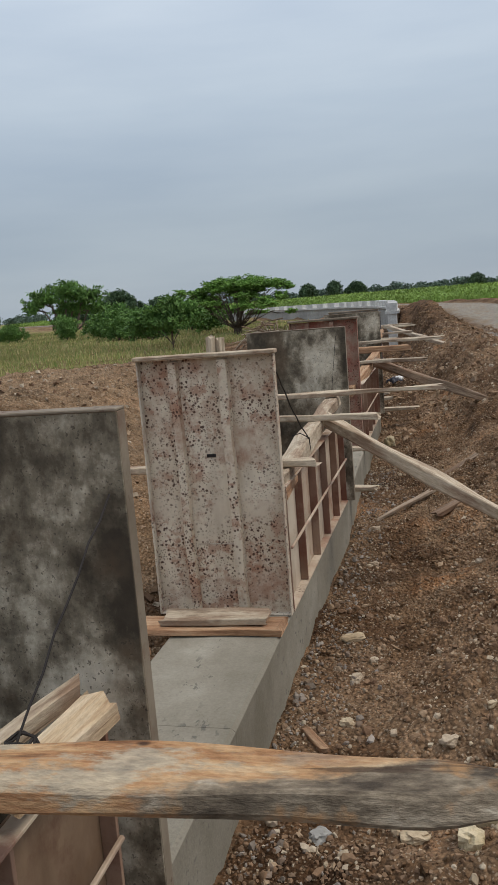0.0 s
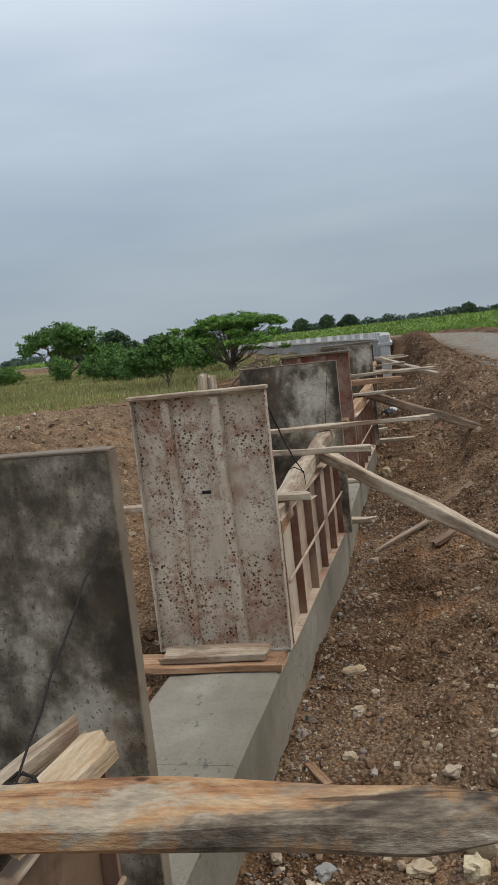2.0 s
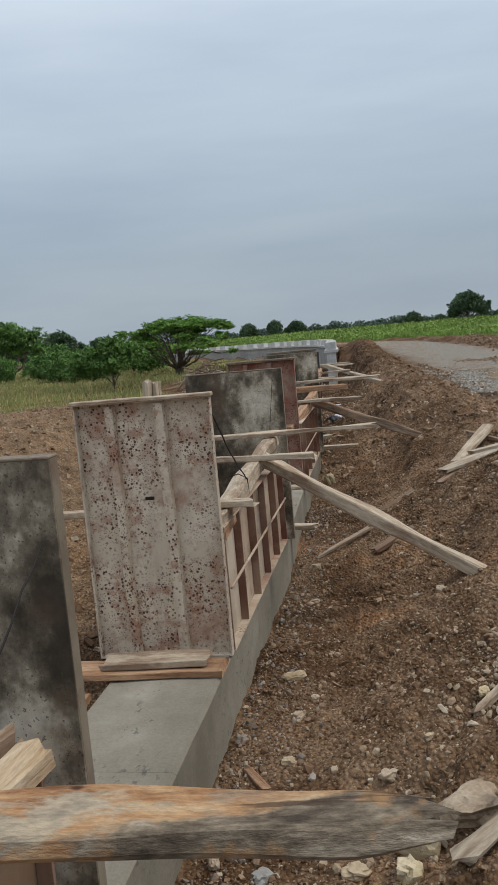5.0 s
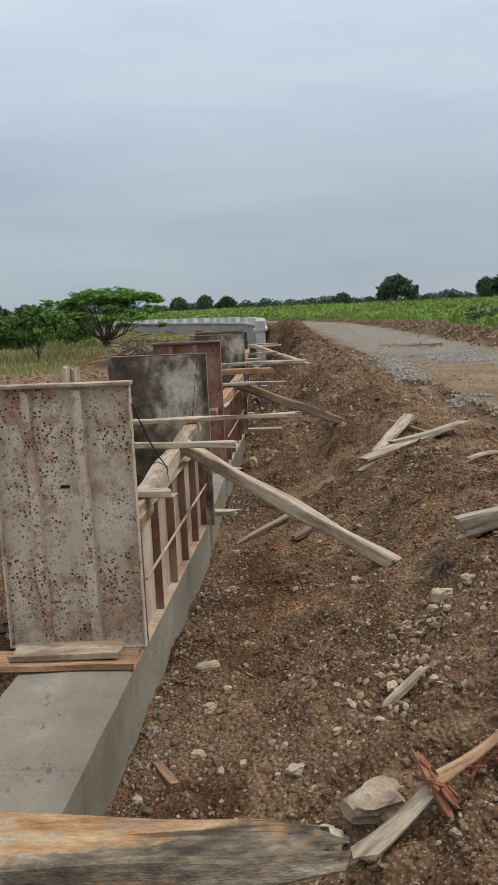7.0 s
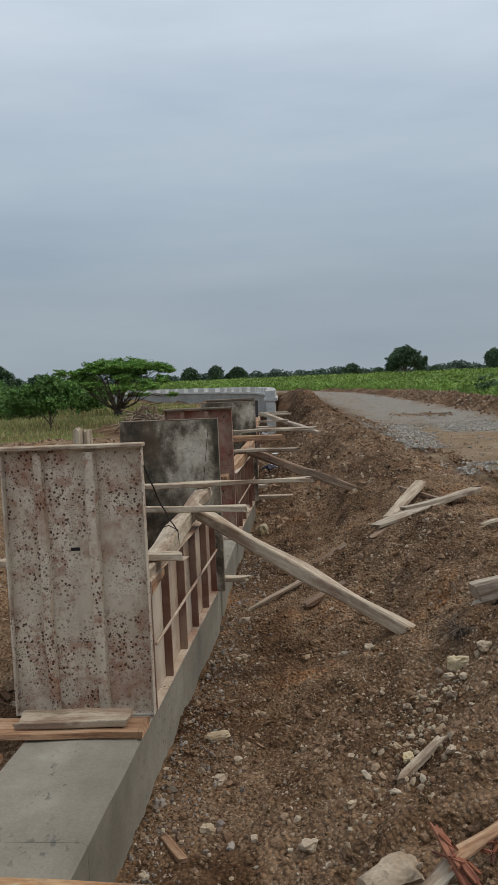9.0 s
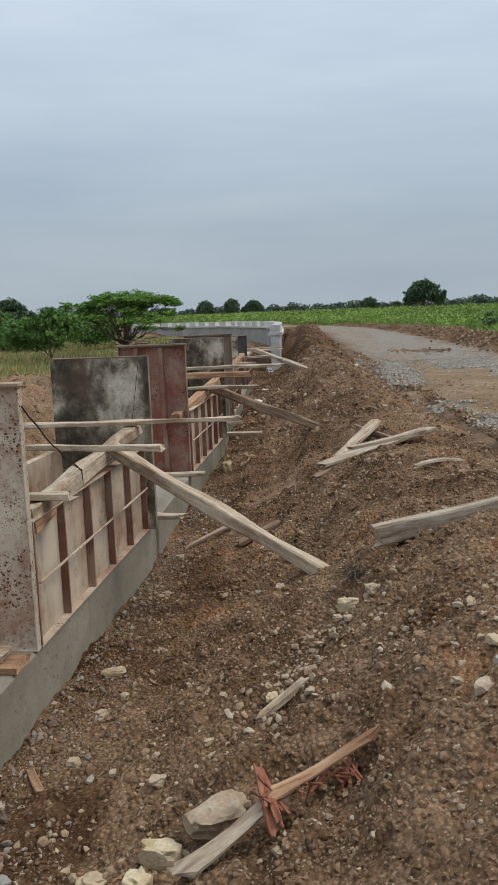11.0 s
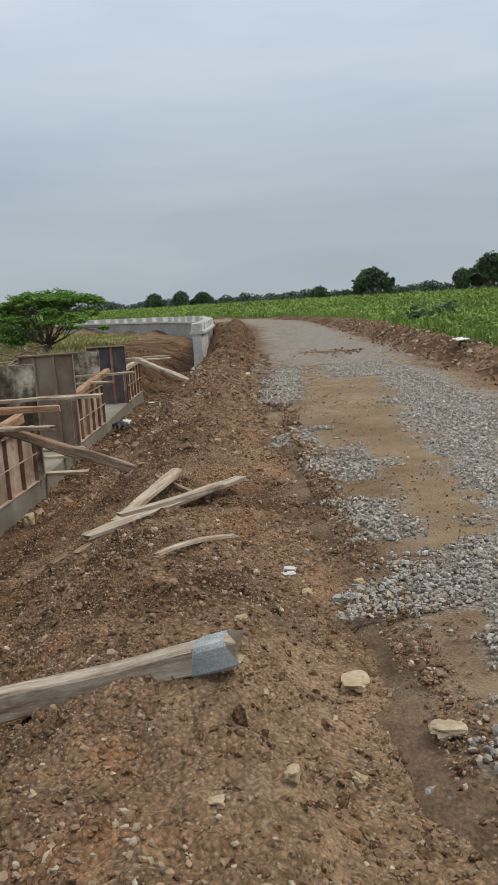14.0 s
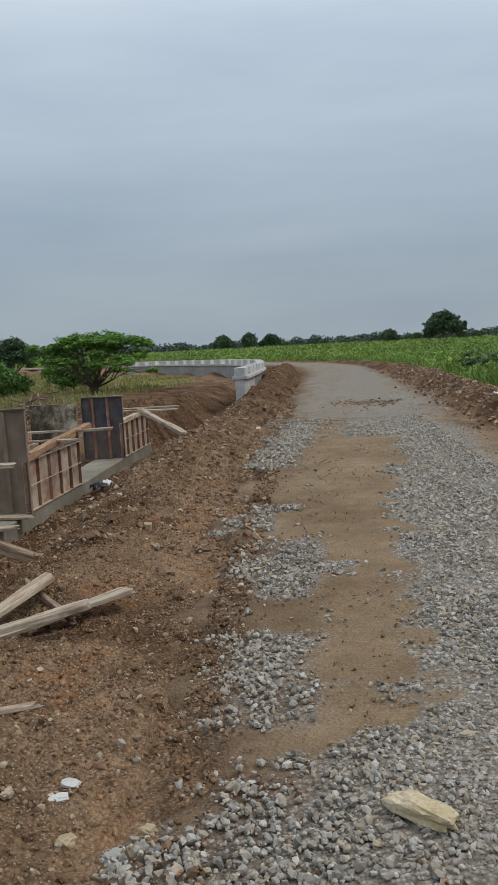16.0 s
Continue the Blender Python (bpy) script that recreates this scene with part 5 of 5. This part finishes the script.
rng = np.random.default_rng(7)
pts, sizes = [], []
for i in range(260):
    x, y = rng.uniform(-190, 190), rng.uniform(240, 330)
    h = rng.uniform(2.2, 4.4)
    wd = rng.uniform(3.5, 8)
    p = rng.normal(size=(520, 3))
    p *= rng.uniform(0.3, 1.0, (520, 1)) / np.linalg.norm(p, axis=1)[:, None]
    p = p * (wd * 0.6, 2.0, h * 0.55) + (x, y, 0.9 + h * 0.45)
    pts.append(p)
    sizes.append(rng.uniform(0.3, 0.6, 520))
me = leaf_mesh("far_woods", np.concatenate(pts), 1.0, np.concatenate(sizes), FAR_LEAF_HAZE, 8, 0.8)
tagged(new("far_woods", me), "line of distant trees on the horizon, haze in leaf colour", "woods", kind="stuff")


def blades(name, spots, material, label, category, seed):
    """spots: x, y, z, height, width. Leaning grass blades."""
    rng = np.random.default_rng(seed)
    s = np.array(spots)
    k = len(s)
    a = rng.uniform(0, 2 * math.pi, k)
    lean = rng.normal(size=(k, 2)) * s[:, 3:4] * 0.28
    d = np.stack([np.cos(a), np.sin(a) * 0.5, np.zeros(k)], 1) * s[:, 4:5]
    base = s[:, :3] - [0, 0, 0.04]
    mid = base + np.concatenate([lean * 0.4, s[:, 3:4] * 0.6], 1)
    tip = base + np.concatenate([lean, s[:, 3:4]], 1)
    v = np.stack([base - d, base + d, mid + d * 0.8, tip, mid - d * 0.8], 1).reshape(-1, 3)
    f = np.arange(k * 5).reshape(-1, 5)
    me = bpy.data.meshes.new(name)
    me.from_pydata(v.tolist(), [], f.tolist())
    me.materials.append(material)
    return tagged(new(name, me), label, category, kind="stuff")


rr_ = random.Random(21)
spots = []
while len(spots) < 65000:
    y = 9 + 75 * rr_.random() ** 1.5
    far = float(lerp(y, (0, 5.8), (8, 5.6), (11, 4.4), (14, 3.4), (18, 3.4), (22, 5.2), (34, 5.7), (45, 4.2), (60, 3.4)))
    x = float(wall_x(y)) - far - (4 + y * 0.75) * rr_.random()
    patch = fractal(x, y, 0.35, 3, 50.0)
    if y < 34 and abs(x + 8.75) < 1.5 and rr_.random() < 0.4:
        continue
    hgt = (0.10 + 0.13 * rr_.random() + 0.14 * max(0, patch)) * (1.0 if y > 20 else 0.8)
    spots.append((x, y, height(x, y), hgt, 0.006 + 0.0005 * y))
blades("long_grass", spots, GRASS, "long green and straw-coloured field grass", "grass", 1)

spots, pts, sizes = [], [], []
while len(pts) < 100000:
    y = 5 + 150 * rr_.random() ** 2.0
    d = 1.5 + (6 + 0.5 * y) * rr_.random() ** 1.3
    x = float(road_right(y)) + d
    bushy = 0.5 + 0.6 * fractal(x, y, 0.55, 3, 60.0)
    if bushy < 0.15:
        continue
    hgt = (0.30 + 0.42 * bushy) * (0.55 + 0.45 * step01(1.4, 2.6, d))
    g = height(x, y)
    z = g + hgt * rr_.random() ** 0.6
    pts.append((x, y, z))
    sizes.append(0.016 + 0.0009 * y + 0.014 * rr_.random())
me = leaf_mesh("crop", np.array(pts), 1.0, np.array(sizes), CROP, 9, 2.2)
tagged(new("crop", me), "dense green field crop beside the road", "crop", kind="stuff")
while len(spots) < 16000:
    y = 5 + 110 * rr_.random() ** 1.8
    x = float(road_right(y)) + 1.4 + (2 + 0.4 * y) * rr_.random() ** 1.6
    spots.append((x, y, height(x, y), 0.22 + 0.34 * rr_.random(), 0.007 + 0.0007 * y))
blades("tall_weeds", spots, CROP, "tall green weeds on the field edge", "weeds", 2)
weed = tree("broadleaf_shrub", [(0, 0, 0.55, 0.75, 0.5, 0.42), (-0.6, 0, 0.42, 0.5, 0.45, 0.35), (0.55, 0.1, 0.45, 0.5, 0.4, 0.36)], 0.02, 0.3, 0.055, 1400, leaf("pale_broad_leaf", (0.10, 0.17, 0.075), (0.15, 0.24, 0.11), (0.07, 0.13, 0.05), size=1.0), "pale broad-leaved shrub on the field edge", 6, stems=3, hollow=0.3)
weed.matrix_world = pose(6.4, 31, height(6.4, 31), 0, 0, 0)

# ---- torn root clump on the bank ----
rng = random.Random(77)
bm = bmesh.new()
for i in range(70):
    a_ = rng.uniform(0, 6.28)
    p_ = Vector((0.02 * rng.gauss(0, 1), 0.02 * rng.gauss(0, 1), 0.01))
    d_ = Vector((math.cos(a_), math.sin(a_), rng.uniform(0.0, 1.0))) * rng.uniform(0.05, 0.13)
    limb_bm(bm, [p_, p_ + d_ * 0.4 + Vector((0, 0, 0.02)), p_ + d_ * 0.75, p_ + d_ + Vector((rng.gauss(0, 0.02), rng.gauss(0, 0.02), -0.03))], 0.0035, 0.001, 4)
roots = part("root_clump", bm, TRUNK)
roots.matrix_world = pose(0.70, 3.98, height(0.70, 3.98) + 0.005)
tagged(roots, "tangled dark dry root clump on the soil", "roots")

# ---- heap of dry brush ----
brush = tagged(new("brush_pile"), "heap of dry grey branches beside the form boxes", "brush pile")
rng = random.Random(31)
bx, by = -4.3, 20.0
bz = height(bx, by)
for i in range(90):
    a = rng.uniform(0, 6.28)
    r = rng.uniform(0, 0.75)
    c = Vector((bx + r * math.cos(a), by + 0.7 * r * math.sin(a), bz + 0.05 + 0.62 * (1 - r / 0.8) * rng.random()))
    d = Vector((rng.gauss(0, 1), rng.gauss(0, 0.7), rng.gauss(0, 0.35))).normalized() * rng.uniform(0.25, 0.6)
    bm = bmesh.new()
    limb_bm(bm, [c - d, c - d * 0.3 + Vector((0, 0, 0.06)), c + d * 0.4, c + d + Vector((0, 0, rng.uniform(-0.1, 0.1)))], rng.uniform(0.010, 0.022), 0.005, 5)
    part("branch", bm, BARK if i % 3 else GREYWOOD, brush)


# ---- small litter ----
def rag(name, x, y, z, size, material, label, seed, tall=0.5):
    bm = bmesh.new()
    bmesh.ops.create_grid(bm, x_segments=14, y_segments=14, size=1.0)
    for v in bm.verts:
        n_ = noise.noise(Vector((v.co.x * 2.2, v.co.y * 2.2, seed)))
        m_ = noise.noise(Vector((v.co.x * 5, v.co.y * 5, seed + 7)))
        k = 1 - 0.45 * (v.co.x ** 2 + v.co.y ** 2)
        v.co = Vector((v.co.x * (0.8 + 0.3 * n_), v.co.y * (0.8 + 0.3 * m_), tall * max(0, k) + 0.22 * n_ + 0.14 * m_)) * size
    bmesh.ops.solidify(bm, geom=bm.faces[:], thickness=0.004)
    ob = part(name, bm, material, None, "", True)
    ob.matrix_world = pose(x, y, z, 0, 0, seed * 40)
    return tagged(ob, label, "litter")


rag("plastic_bag", -0.86, 13.6, height(-0.86, 13.6) + 0.03, 0.13, PLASTIC_B, "crumpled black plastic bag beside the footing", 1, 0.9)
rag("plastic_bag", -0.80, 13.75, height(-0.8, 13.75) + 0.08, 0.08, PLASTIC_W, "crumpled white plastic bag beside the footing", 2, 0.9)
rag("plastic_bag", 4.95, 18.3, height(4.95, 18.3) + 0.05, 0.17, PLASTIC_W, "flat white plastic sheet on the earth bank", 3, 0.25)
rag("plastic_bag", -1.0, 16.9, height(-1.0, 16.9) + 0.02, 0.07, PLASTIC_W, "scrap of white plastic by the footing", 4, 0.3)

# ---- tie wires ----
def hang(a, b, sag, n_=9):
    a, b = Vector(a), Vector(b)
    return [tuple(a.lerp(b, i / n_) - Vector((0, 0, sag * math.sin(math.pi * i / n_) + 0.006 * math.sin(i * 2.3)))) for i in range(n_ + 1)]


wire("tie_wire", hang((-0.645, 3.395, 1.46), (-0.66, 4.15, 1.05), 0.03), 0.0035, WIRE, "thin black tie wire from panel to timber")
wire("tie_wire", hang((-0.60, 1.515, 1.40), (-0.66, 1.12, 1.02), -0.01), 0.0025, WIRE, "thin black tie wire hanging down dark panel")
wire("tie_wire", hang((-0.665, 5.405, 1.50), (-0.70, 5.30, 1.12), 0.0), 0.002, WIRE, "thin black tie wire on a dark panel")
wire("tie_wire", [(-0.745, 4.13, 1.07), (-0.70, 4.12, 1.085), (-0.654, 4.12, 1.06), (-0.652, 4.12, 0.98)], 0.003, WIRE, "black wire loop round a timber")
wire("tie_wire", [(-0.68 + 0.035 * math.cos(i) * (1 - i / 30), 1.22 + 0.02 * math.sin(i), 1.035 + 0.006 * (i % 3)) for i in range(14)], 0.003, WIRE, "coil of rusty wire on a wood offcut")
